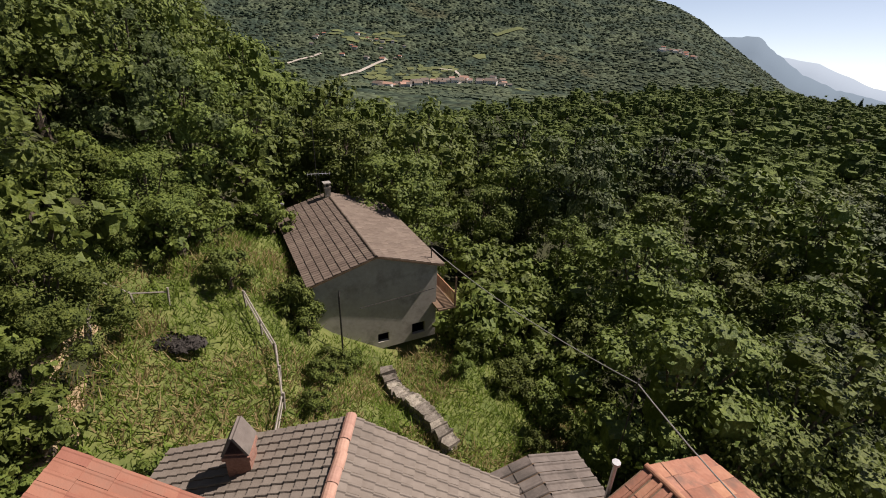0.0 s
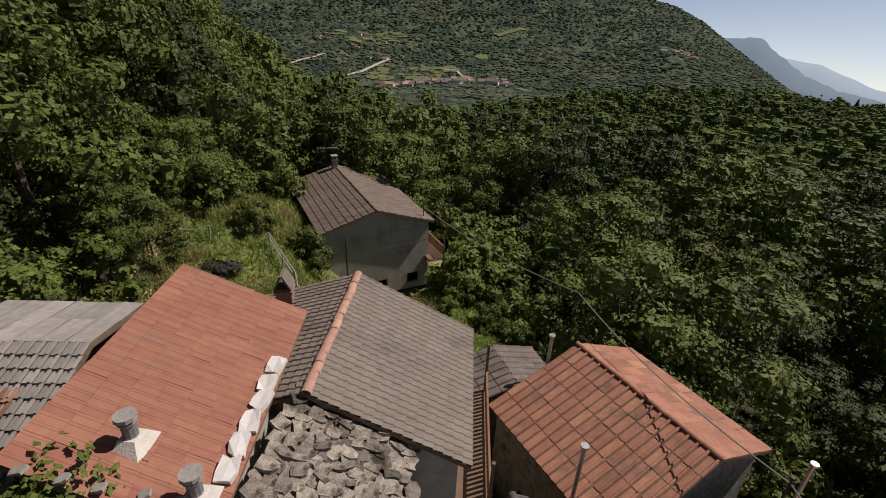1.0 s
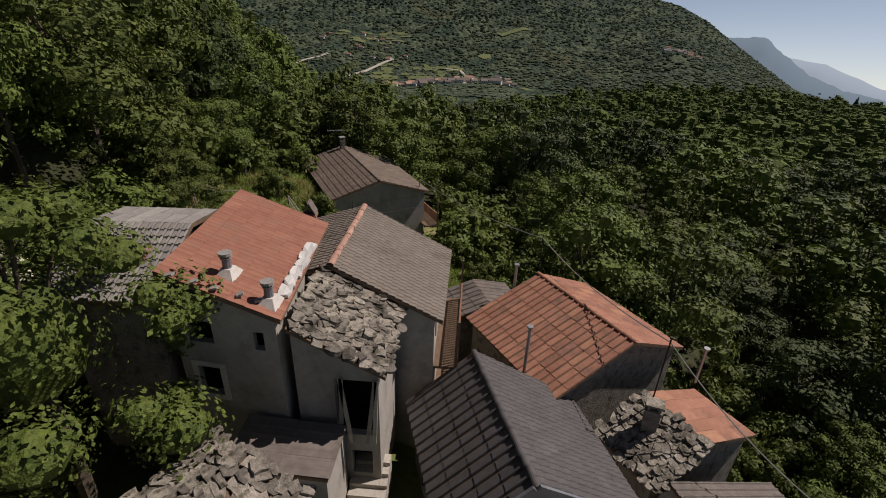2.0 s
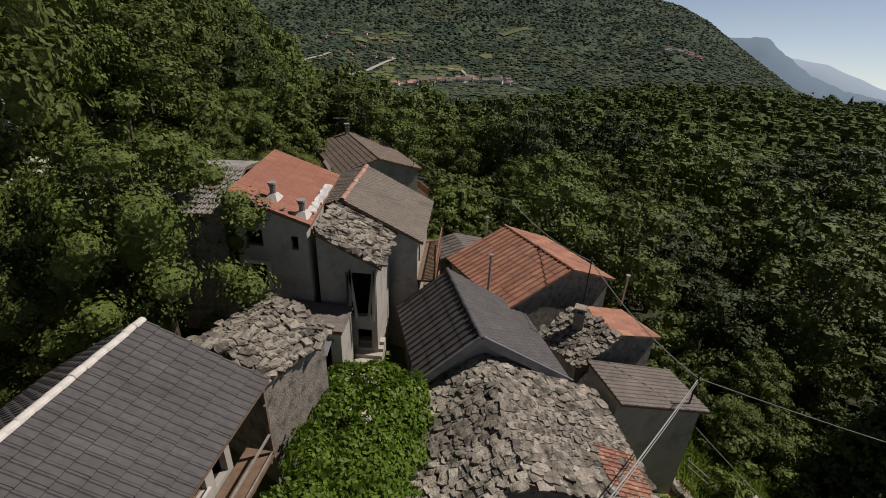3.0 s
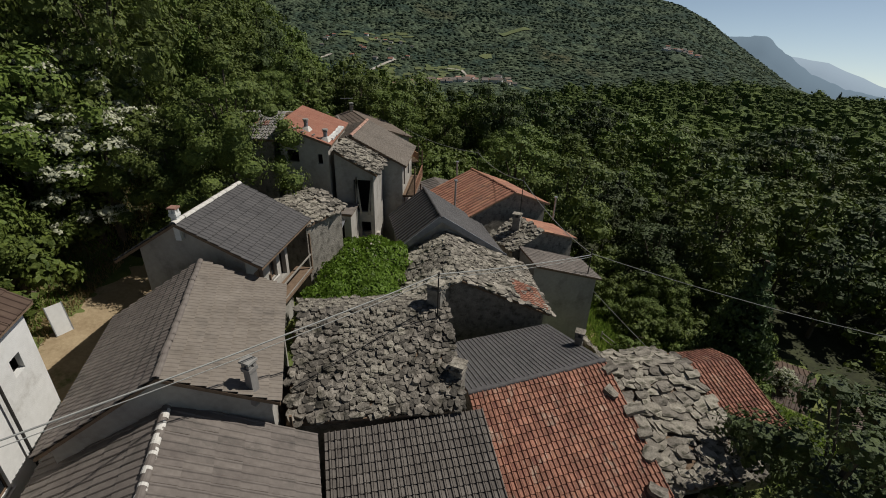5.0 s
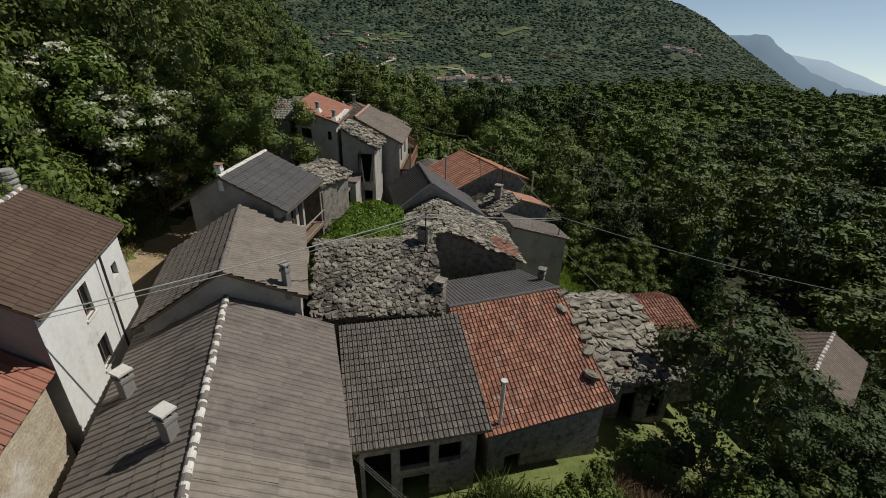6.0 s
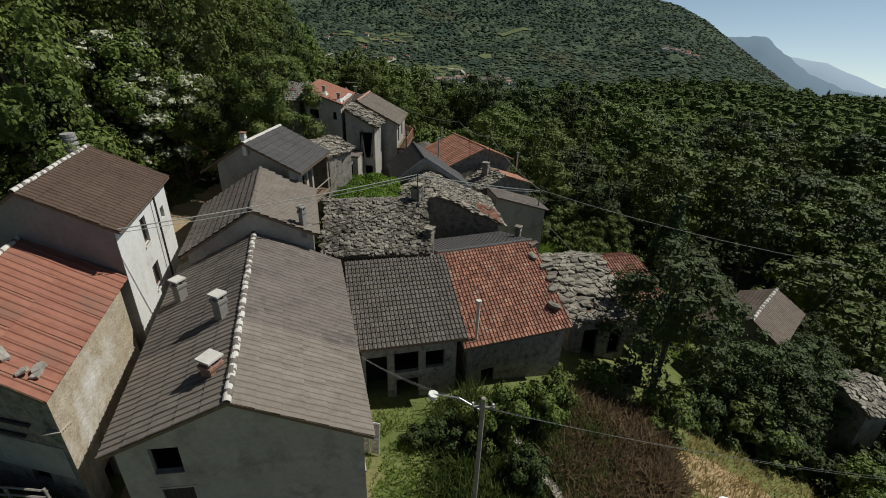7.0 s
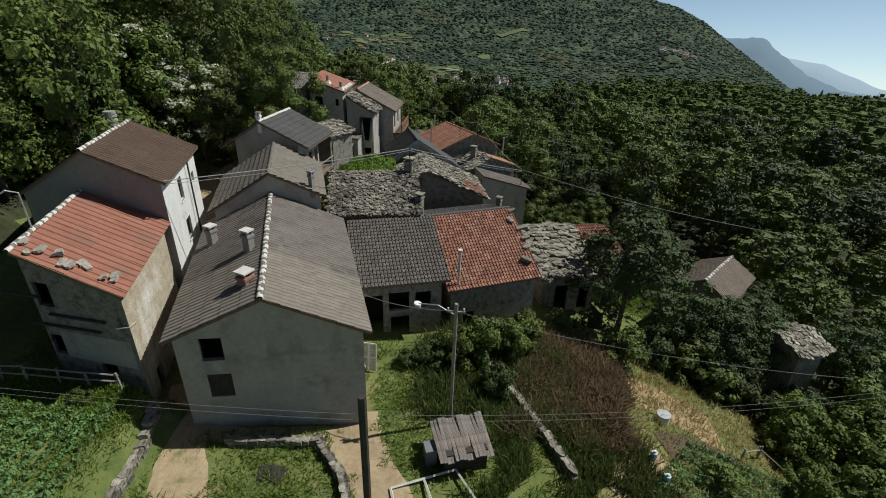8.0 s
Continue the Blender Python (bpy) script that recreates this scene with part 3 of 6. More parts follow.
def chimney(x, y, z0, z1, w=0.5, d=0.5, mat=None, cap=None, label="rendered masonry chimney with a slab cap standing on the roof", turn=-20):
    top = empty("chimney", Matrix.Translation((x, y, z0)) @ Matrix.Rotation(radians(turn), 4, "Z"), label, "chimney")
    h = z1 - z0
    part("shaft", mesh_of("shaft", *joined([block(-w / 2, w / 2, -d / 2, d / 2, -0.6, h), block(-w / 2 - 0.05, w / 2 + 0.05, -d / 2 - 0.05, d / 2 + 0.05, h - 0.16, h - 0.02)]), mat or STONE), top)
    me = mesh_of("support", *block(-0.06, 0.06, -0.06, 0.06, h, h + 0.2), mat or STONE)
    for sx, sy in ((-1, -1), (1, -1), (-1, 1), (1, 1)):
        part("support", me, top).location = (sx * w * 0.36, sy * d * 0.36, 0)
    part("cap", mesh_of("cap", *block(-w / 2 - 0.07, w / 2 + 0.07, -d / 2 - 0.07, d / 2 + 0.07, h + 0.2, h + 0.28), cap or GREY_CAP), top, "flat slab cap")
    return top


def pipe(points, r, sides=6):
    """A tube along points in space."""
    verts, faces = [], []
    for k, p in enumerate(points):
        p = Vector(p)
        d = (Vector(points[min(k + 1, len(points) - 1)]) - Vector(points[max(k - 1, 0)])).normalized()
        a = d.cross(Vector((0.3, 0.2, 1) if abs(d.z) < 0.9 else (1, 0, 0))).normalized()
        b = d.cross(a)
        for i in range(sides):
            t = 2 * math.pi * i / sides
            verts.append(tuple(p + a * (r * math.cos(t)) + b * (r * math.sin(t))))
        if k:
            for i in range(sides):
                j = (i + 1) % sides
                faces.append(((k - 1) * sides + i, (k - 1) * sides + j, k * sides + j, k * sides + i))
    n = len(verts)
    faces += [tuple(range(sides - 1, -1, -1)), tuple(range(n - sides, n))]
    return verts, faces


def flue(x, y, z0, z1, r=0.09, mat=None, label="thin metal flue pipe with a rain cap on the roof"):
    top = empty("flue", Matrix.Translation((x, y, z0)), label, "flue pipe")
    h = z1 - z0
    part("pipe", mesh_of("pipe", *pipe([(0, 0, -0.5), (0, 0, h)], r, 8), mat or ZINC), top)
    part("rain_cap", mesh_of("rain_cap", *pipe([(0, 0, h + 0.06), (0, 0, h + 0.16)], r * 1.9, 8), mat or ZINC), top)
    return top


def cable(points, r=0.018, sag=0.4, label="overhead electric cable strung between the houses", mat=None):
    """A cable that sags between its points."""
    line = []
    for a, b in zip(points, points[1:]):
        for k in range(12):
            t = k / 12
            p = Vector(a).lerp(Vector(b), t)
            p.z -= sag * 4 * t * (1 - t)
            line.append(p)
    line.append(Vector(points[-1]))
    return tagged(new("cable", mesh_of("cable", *pipe(line, r, 5), mat or WIRE)), label, "cable", "overhead cables")

# ---- the village ----
PALE_CAP = (MORTAR, 0.15, MORTAR, BROWN_TILE)
house("A", "long two-storey grey rendered house under a grey-brown tiled gable roof", (1.85, -38.4), (-2.97, -25.26), 11.93, 4.72, 9.81, 4.5, 9.8, 3.2, BROWN_TILE, COURSED, PLASTER, caps=PALE_CAP, seed=1,
      holes={"front": [(1.1, 2.1, 5.2, 6.5, "void"), (1.15, 2.25, 3.0, 4.4, "shutter")], "right": [(0.5, 1.9, 3.9, 6.1, "window"), (5.0, 6.2, 3.2, 5.2, "void")], "left": [(3, 4, 3.6, 5, "window"), (7, 8, 3.6, 5, "window")]}, skew=-0.15, newer=(5.0, TAN_TILE))
house("B", "tall old house with a stone-weighted red tiled roof and rubble wall", (-9.5, -38.2), (-12.15, -30.3), 13.35, 4.9, 11.9, 0.0, 13.35, 4.0, RED_SHEET, ("tile", 0.5, 2.5, 0.05, 0.03, 0.012), PLASTER, caps=PALE_CAP, seed=2, wall_for={"right": LIME_RUBBLE, "left": STONE, "front": STONE},
      holes={"front": [(0.2, 1.0, 6.3, 7.6, "void"), (0.1, 0.7, 3.4, 4.6, "void"), (2.4, 3.2, 2.6, 3.3, "void")], "right": [(1.4, 2.2, 0.6, 2.2, "void")]}, gable_over=0.5, skew=-0.5)
# the front gable takes a dimmer grey-brown than the white side walls
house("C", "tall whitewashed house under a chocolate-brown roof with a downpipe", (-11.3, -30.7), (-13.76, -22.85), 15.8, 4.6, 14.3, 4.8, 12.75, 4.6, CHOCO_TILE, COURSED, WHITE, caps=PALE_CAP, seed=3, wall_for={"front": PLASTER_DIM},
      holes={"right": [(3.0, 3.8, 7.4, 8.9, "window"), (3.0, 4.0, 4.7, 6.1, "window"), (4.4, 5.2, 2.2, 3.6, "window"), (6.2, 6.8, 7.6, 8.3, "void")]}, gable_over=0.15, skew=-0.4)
# the right slope takes a lighter tile colour than the left
house("D", "grey rendered house under a worn grey-brown tiled gable roof", (-2.74, -25.8), (-5.45, -18.07), 13.43, 3.6, 11.6, 4.1, 10.9, 5.5, TAN_TILE, RIBS, PLASTER, caps=(BROWN_TILE, 0.13), left=(BROWN_TILE, RIBS), seed=4, limit=100,
      holes={"front": [(2.6, 2.85, 4.6, 4.85, "void"), (5.0, 5.25, 4.6, 4.85, "void")], "right": [(1.5, 2.5, 2.6, 4.2, "void"), (4.5, 5.5, 2.6, 4.2, "void")]})
house("E", "grey rendered house with dark grey tiles and a wooden balcony", (-6.8, -17.46), (-6.4, -11.44), 14.95, 4.1, 13.05, 3.7, 12.6, 7.0, DARK_TILE, BANDED, PLASTER, caps=(MORTAR, 0.15), seed=5, limit=100, over=1.15, gable_over=0.5,
      holes={"front": [(4.7, 5.1, 4.0, 4.9, "void")], "right": [(0.6, 1.5, 3.1, 5.0, "door"), (2.2, 3.0, 3.6, 4.9, "window"), (3.4, 4.1, 3.1, 4.9, "void"), (1.2, 2.2, 0.5, 2.4, "void")]})
house("F", "low stone barn under a heavy roof of rough stone slabs", (-0.75, -18.64), (6.0, -17.2), 11.35, 5.35, 9.7, 1.5, 10.9, 4.0, SLATE, FINE_ROUGH, STONE, seed=6, limit=280)
house("G", "stone outbuilding under dark grey pantiles with an open front", (1.88, -24.0), (8.0, -22.1), 9.55, 6.3, 7.5, 0.0, 9.55, 3.0, DARK_PAN, PANTILE, STONE, seed=7, limit=200, over=0.5,
      holes={"right": [(0.2, 1.4, 0.2, 3.5, "void"), (1.8, 3.2, 2.2, 3.6, "void"), (1.9, 3.2, 0.1, 1.7, "void"), (3.6, 4.7, 2.3, 3.5, "void")]})
house("H", "stone house under a roof of worn red pantiles", (7.4, -20.4), (14.2, -17.4), 8.75, 7.3, 6.1, 6.0, 6.7, 1.5, RED_WORN, PANTILE, STONE, seed=8, limit=250, skew=-0.1, left=(DARK_TILE, GRID), caps=(DARK_TILE, 0.14), holes={"right": [(1.0, 1.9, 0.6, 2.4, "void")]})
house("I", "ruined stone barn under a roof of large rough slabs", (15.3, -14.7), (20.6, -13.2), 5.5, 6.6, 3.9, 2.6, 4.6, 0.0, SLATE, ("slab", 0.42, 1.1), STONE, seed=9, limit=200,
      holes={"right": [(1.2, 2.4, 0.4, 3.0, "void"), (3.4, 4.4, 0.6, 2.8, "void")]})
house("I2", "end of the ruined barn under worn red pantiles", (20.65, -13.18), (24.0, -12.25), 5.45, 5.0, 4.2, 1.8, 4.8, 0.0, RED_WORN, PANTILE, STONE, seed=29, limit=100, over=0.15)
house("J", "old stone house under a gable roof of rough stone slabs", (6.68, -12.5), (5.3, -6.0), 10.0, 5.9, 7.2, 5.0, 7.5, 3.0, SLATE, ROUGH, STONE, seed=10, limit=150, over=0.3)
house("K", "rendered house under a dark seamed roof with grey flashing", (5.1, -6.2), (3.1, 0.1), 11.2, 5.0, 7.75, 2.9, 9.0, 3.0, DARK_TILE, BANDED, PLASTER, seed=11, limit=100, left=(DARK_TILE, ("tile", 0.42, 0.9, 0.065, 0.06, 0.02)), caps=(DARK_TILE, 0.13), holes={"left": [(1.5, 2.4, 2.8, 4.5, "void")]})
house("L", "stone house under an orange clay gable roof with flue pipes", (10.85, 2.8), (6.9, 9.0), 10.25, 4.15, 8.5, 4.9, 8.6, 0.5, ORANGE_SHEET, SMOOTH, STONE, left=(ORANGE_SHEET, ORANGE_ROWS), seed=12, limit=120, caps=(ORANGE_SHEET, 0.13), over=0.3, holes={"left": [(2, 3, 3.5, 5, "void")]})
house("L2", "small stone house with one orange clay slope and one slab slope", (12.9, -1.5), (11.2, 1.3), 8.6, 3.9, 7.2, 2.8, 7.3, 0.0, ORANGE_SHEET, SMOOTH, STONE, left=(SLATE, ROUGH), seed=13, limit=80, over=0.25)
house("M", "tall narrow rendered house under a grey-brown lean-to roof", (12.1, -5.95), (11.05, -2.8), 7.75, 5.7, 6.0, 0.0, 7.75, -1.2, BROWN_TILE, CONCRETE, PLASTER, seed=14, limit=100, over=0.3)
house("O", "two-storey rendered house by the wood under brown tiles", (-5.18, 22.5), (-11.2, 33.07), 10.79, 4.7, 9.25, 4.3, 9.55, 3.4, BROWN_RED, BANDED, PLASTER, seed=15, limit=100, caps=(BROWN_RED, 0.12),
      holes={"front": [(4.0, 4.8, 0.55, 1.25, "void"), (6.5, 7.5, 0.5, 1.4, "void")], "right": [(1.0, 2.0, 2.6, 4.6, "void"), (5, 6, 2.8, 4.6, "window")]})
house("N", "tall village house under grey-brown tiles with wooden balconies", (-2.6, -0.6), (-2.6, 5.6), 15.3, 4.35, 13.1, 5.0, 13.6, 5.0, TAN_TILE, GRID, PLASTER, seed=16, limit=150, caps=(PINK_CAP, 0.15), holes={"right": [(0.6, 1.4, 3.4, 5.2, "void"), (0.6, 1.5, 6.0, 7.8, "door"), (3.0, 3.9, 6.2, 7.6, "void")]})
house("NR", "tall grey rendered house under a single slope of red clay tiles", (-6.85, -4.25), (-7.45, 2.95), 16.8, 3.85, 15.6, 0, 16.8, 7.0, RED_SHEET, ("tile", 0.24, 0.55, 0.014, 0.006, 0.016), PLASTER, seed=17, limit=200, over=0.3,
      holes={"front": [(0.55, 1.35, 4.9, 6.1, "framed"), (0.45, 1.35, 7.1, 7.95, "void"), (2.75, 3.1, 7.1, 7.8, "void")]}, skew=-0.18)
house("NS", "rendered bay under a roof of rough stone slabs with a loggia", (-2.95, -4.4), (-2.95, -0.4), 15.15, 3.1, 13.5, 0, 15.15, 7.0, SLATE, ROUGH, PLASTER, seed=18, limit=100, over=0.3,
      holes={"front": [(1.3, 2.6, 3.5, 6.0, "void"), (1.75, 2.5, 0.6, 2.7, "void")]})
house("S", "small stone lean-to under a roof of mossy stone slabs", (-4.5, -10.6), (-3.0, -7.4), 13.2, 1.9, 12.4, 1.5, 12.9, 7.0, SLATE, ROUGH, STONE, seed=19, limit=60, over=0.15)
house("NA", "low rendered porch with a doorway below the tall house", (-4.6, -6.5), (-4.6, -4.4), 11.4, 3.3, 11.2, 0, 11.4, 7.0, BROWN_TILE, SHEET, PLASTER, seed=20, limit=0, over=0.05, holes={"front": [(2.0, 2.75, 1.3, 3.4, "void")]})
house("NL", "low shed under grey cement pantiles with a few red ones", (-10.9, -1.5), (-7.25, -1.2), 17.0, 3.1, 15.7, 2.1, 16.65, 9.0, GREY_PAN, PANTILE, STONE, left=(GREY_PAN, SMOOTH), seed=21, limit=120)
house("P", "small house under a grey-brown gable roof among the trees", (32.7, -16.3), (37.5, -10.9), 2.3, 2.6, 0.9, 2.6, 0.9, -6.5, BROWN_RED, GRID, STONE, seed=22, limit=60, caps=PALE_CAP)
house("Q", "low shed under brown ribbed sheeting on the lower slope", (40.4, -0.1), (35.1, 3.5), -5.7, 3.8, -7.3, 4.2, -7.6, -12, CHOCO_TILE, SEAMED_LOW, STONE, seed=23, limit=60)
house("R", "small ruined hut under pale stone slabs", (37.2, -21.4), (40.4, -20.2), 0.4, 2.2, -0.5, 1.6, -0.2, -6.5, SLATE, ROUGH, STONE, seed=24, limit=40)
house("U", "low brown tiled annex between two roofs", (4.2, 7.6), (3.0, 10.4), 8.7, 2.4, 8.0, 2.4, 8.1, 1.5, BROWN_TILE, SEAMED_LOW, STONE, seed=26, limit=40)

# worn pantiles at the lower corner of the slab roof
fall = Vector((5.9, 0, -2.8)).normalized()
cover(houses["J"], PANTILE, Vector((0, 0.1, 7.0)) + fall * 4.3 + Vector((0, 0, 0.16)), Vector((0, 1, 0)), fall, 2.6, 2.1, RED_WORN, random.Random(50), 40)
# red tiles patched into the grey shed roof
fall = Vector((3.1, 0, -1.3)).normalized()
for row in (1.5, 2.3):
    cover(houses["NL"], PANTILE, Vector((0, row, 8.0)) + fall * (0.7 + 0.2 * row) + Vector((0, 0, 0.05)), Vector((0, 1, 0)), fall, 0.46, 0.62, RED_WORN, random.Random(51), 8)

# chimneys and flues
for spot in ((0.35, -36.6, 10.9, 12.0, 0.55, 0.55), (-1.0, -33.2, 10.9, 12.5, 0.45, 0.4), (-4.7, -30.4, 9.6, 11.3, 0.45, 0.45)):
    chimney(*spot, mat=BRICK if spot[1] < -36 else PLASTER_DIM, cap=MORTAR)
chimney(5.6, -17.2, 10.9, 12.3, 0.7, 0.6, cap=SLATE, label="squat stone chimney with a stone cap on the slab roof")
chimney(6.9, -20.9, 8.0, 10.6, 0.5, 0.5, cap=SLATE, label="leaning stone chimney with a flat stone cap")
chimney(-6.85, -17.1, 14.6, 15.4, 0.28, 0.28, mat=WHITE, cap=BRICK, label="whitewashed chimney with a brick top on the ridge", turn=0)
round_stack = empty("chimney", Matrix.Translation((-16.6, -20.9, 12.6)), "round cement chimney with three collars behind the roof", "chimney")
part("shaft", mesh_of("shaft", *pipe([(0, 0, -1.5), (0, 0, 3.2)], 0.36, 14), PLASTER), round_stack)
me = mesh_of("collar", *pipe([(0, 0, 0), (0, 0, 0.12)], 0.46, 14), GREY_CAP)
for k in range(3):
    part("collar", me, round_stack).location.z = 2.35 + 0.32 * k
part("cap", mesh_of("cap", *pipe([(0, 0, 3.2), (0, 0, 3.3), (0, 0, 3.38)], 0.42, 14), GREY_CAP), round_stack)
tent = empty("chimney", Matrix.Translation((-5.05, 4.6, 14.2)) @ Matrix.Rotation(0.15, 4, "Z"), "red brick chimney capped with two tilted slabs", "chimney")
part("shaft", mesh_of("shaft", *block(-0.27, 0.27, -0.27, 0.27, -0.6, 1.0), BRICK), tent)
part("collar", mesh_of("collar", *block(-0.32, 0.32, -0.32, 0.32, 0.82, 0.93), BRICK), tent)
me = mesh_of("cap_slab", *block(-0.03, 0.03, -0.34, 0.34, 0.0, 0.62), BROWN_TILE)
for side in (-1, 1):
    part("cap_slab", me, tent).matrix_basis = Matrix.Translation((0.29 * side, 0, 1.0)) @ Matrix.Rotation(-0.46 * side, 4, "Y")
chimney(10.9, -0.4, 7.8, 9.3, 0.6, 0.5, cap=SLATE, label="stone chimney with a tile cap between two roofs")
chimney(13.4, -15.2, 7.4, 8.6, 0.4, 0.4, cap=SLATE, label="small stone chimney on the grey slope")
chimney(-10.9, 32.2, 10.6, 11.7, 0.45, 0.45, label="rendered chimney on the ridge of the far house", turn=30)
def vent(x, y, z, r=0.17):
    top = empty("roof_vent", Matrix.Translation((x, y, z)), "grey metal roof vent with a round cowl and a pale skirt", "vent", "roof vents")
    part("pipe", mesh_of("pipe", *pipe([(0, 0, -0.3), (0, 0, 0.62)], r, 10), ZINC_DARK), top)
    part("cowl", mesh_of("cowl", *joined([pipe([(0, 0, 0.70), (0, 0, 0.80)], r * 1.5, 10), pipe([(0, 0, 0.60), (0, 0, 0.64)], r * 1.25, 10)]), GREY_CAP), top, "round cement cowl")
    part("skirt", mesh_of("skirt", *prism([(-0.32, -0.42, -0.10), (0.32, -0.42, -0.10), (0.32, 0.36, -0.02), (-0.32, 0.36, -0.02)], [(-0.17, -0.17, 0.26), (0.17, -0.17, 0.26), (0.17, 0.17, 0.26), (-0.17, 0.17, 0.26)]), MORTAR), top, "pale mortar skirt")


vent(-5.1, -3.2, 16.24, 0.14)
vent(-3.5, -3.95, 15.76, 0.14)
flue(10.35, -26.6, 6.4, 8.9, 0.09, MORTAR, "pale cement flue pipe rising beside the eave")
for spot in ((5.65, 2.0, 8.9, 11.2), (14.5, 3.3, 8.2, 9.7), (5.5, 8.3, 8.9, 11.0), (-13.7, 29.8, 9.6, 10.8)):
    flue(*spot, 0.08)
chimney(-0.3, -24.5, 12.0, 13.1, 0.3, 0.3, mat=PLASTER_DIM, cap=GREY_CAP, label="small metal chimney with a pale cap on the tiles")

# verge flashing of the seam roof
def flashing(a, b, w=0.42, mat=None, label="grey sheet-metal verge flashing along the gable"):
    d = Vector(b) - Vector(a)
    top = empty("verge_flashing", look(a, b) @ pose(0, 0, 0, 0, 0, 0), label, "flashing")
    part("sheet", mesh_of("sheet", *block(-0.05, 0.05, -w / 2, w / 2, -d.length, 0), mat or ZINC_DARK), top)
    return top


flashing((5.05, -6.26, 11.22), (9.85, -4.72, 7.78))
flashing((5.05, -6.26, 11.22), (2.25, -7.1, 9.02))


# balconies and stairs
def balcony(x, y, z, length, depth, turn, label="weathered wooden balcony with a slatted rail", wood=RED_WOOD, style="slats"):
    top = empty("balcony", Matrix.Translation((x, y, z)) @ Matrix.Rotation(radians(turn), 4, "Z"), label, "balcony", "balconies of the tall house")
    part("floor", mesh_of("floor", *block(0, depth, 0, length, -0.12, 0), WOOD), top)
    rail = part("rail", mesh_of("rail", *joined([block(depth - 0.07, depth, 0, length, 0.95, 1.02), block(depth - 0.06, depth - 0.01, 0, length, 0.1, 0.15)]), wood), top)
    me = mesh_of("slat", *block(depth - 0.055, depth - 0.015, -0.045, 0.045, 0.12, 0.96), wood)
    n = int(length / 0.17) if style == "slats" else 0
    if style == "panel":
        part("parapet", mesh_of("parapet", *block(depth - 0.08, depth - 0.02, 0.02, length - 0.02, 0.12, 0.9), STRAW_WALL), top, "stained pale parapet panel")
    for k in range(n):
        ob = part("slat", me, rail)
        ob.location.y = 0.05 + k * (length - 0.1) / max(1, n - 1)
    me = mesh_of("post", *block(depth - 0.1, depth, -0.05, 0.05, -0.1, 2.3), WOOD)
    for y_ in (0.06, length - 0.06):
        ob = part("post", me, top)
        ob.location.y = y_
    me = mesh_of("bracket", *block(0, depth, -0.05, 0.05, -0.26, -0.12), WOOD)
    for y_ in (0.3, length - 0.3):
        ob = part("bracket", me, top)
        ob.location.y = y_
    return top


balcony(1.4, -0.3, 10.6, 5.4, 1.05, 0)
balcony(1.4, -0.6, 7.9, 4.6, 1.05, 0)
balcony(-3.75, -17.0, 10.0, 5.0, 1.1, -4, "old plank balcony with a thin open rail along the house", GREY_WOOD, "open")
balcony(-0.15, -24.3, 8.0, 5.8, 0.9, 19, "narrow balcony with a pale parapet above the lane", PALE_WOOD, "panel")
balcony(-1.3, 23.9, 6.2, 3.6, 1.3, 29.6, "small wooden balcony at the corner of the far house")

steps = empty("stairs", Matrix.Translation((-0.6, -6.2, 7.2)), "worn stone steps climbing between the houses", "stairs")
for k in range(8):
    ob = part("step", mesh_of("step", *block(-0.7, 0.7, 0.36 * k, 0.36 * k + 0.4, 0, 0.18 * (k + 1)), PAVING), steps)


# downpipes and wall cables
def downpipe(points, label="dark downpipe fixed to the wall", r=0.055, mat=None):
    return tagged(new("downpipe", mesh_of("downpipe", *pipe(points, r, 6), mat or DARK_METAL)), label, "downpipe")


downpipe([(-8.0, -26.2, 14.4), (-8.1, -26.0, 14.1), (-8.1, -26.0, 4.6)])
downpipe([(-7.0, 20.3, 9.6), (-7.0, 20.1, 9.3), (-7.0, 20.1, 3.6)])
downpipe([(-2.3, -37.5, 9.5), (-2.0, -37.7, 9.2), (-2.0, -37.7, 3.6)])
cable([(-5.9, 20.5, 8.3), (-1.6, 23.0, 8.5)], 0.03, 0.02, "dark cable fixed along the rendered gable", DARK_METAL)


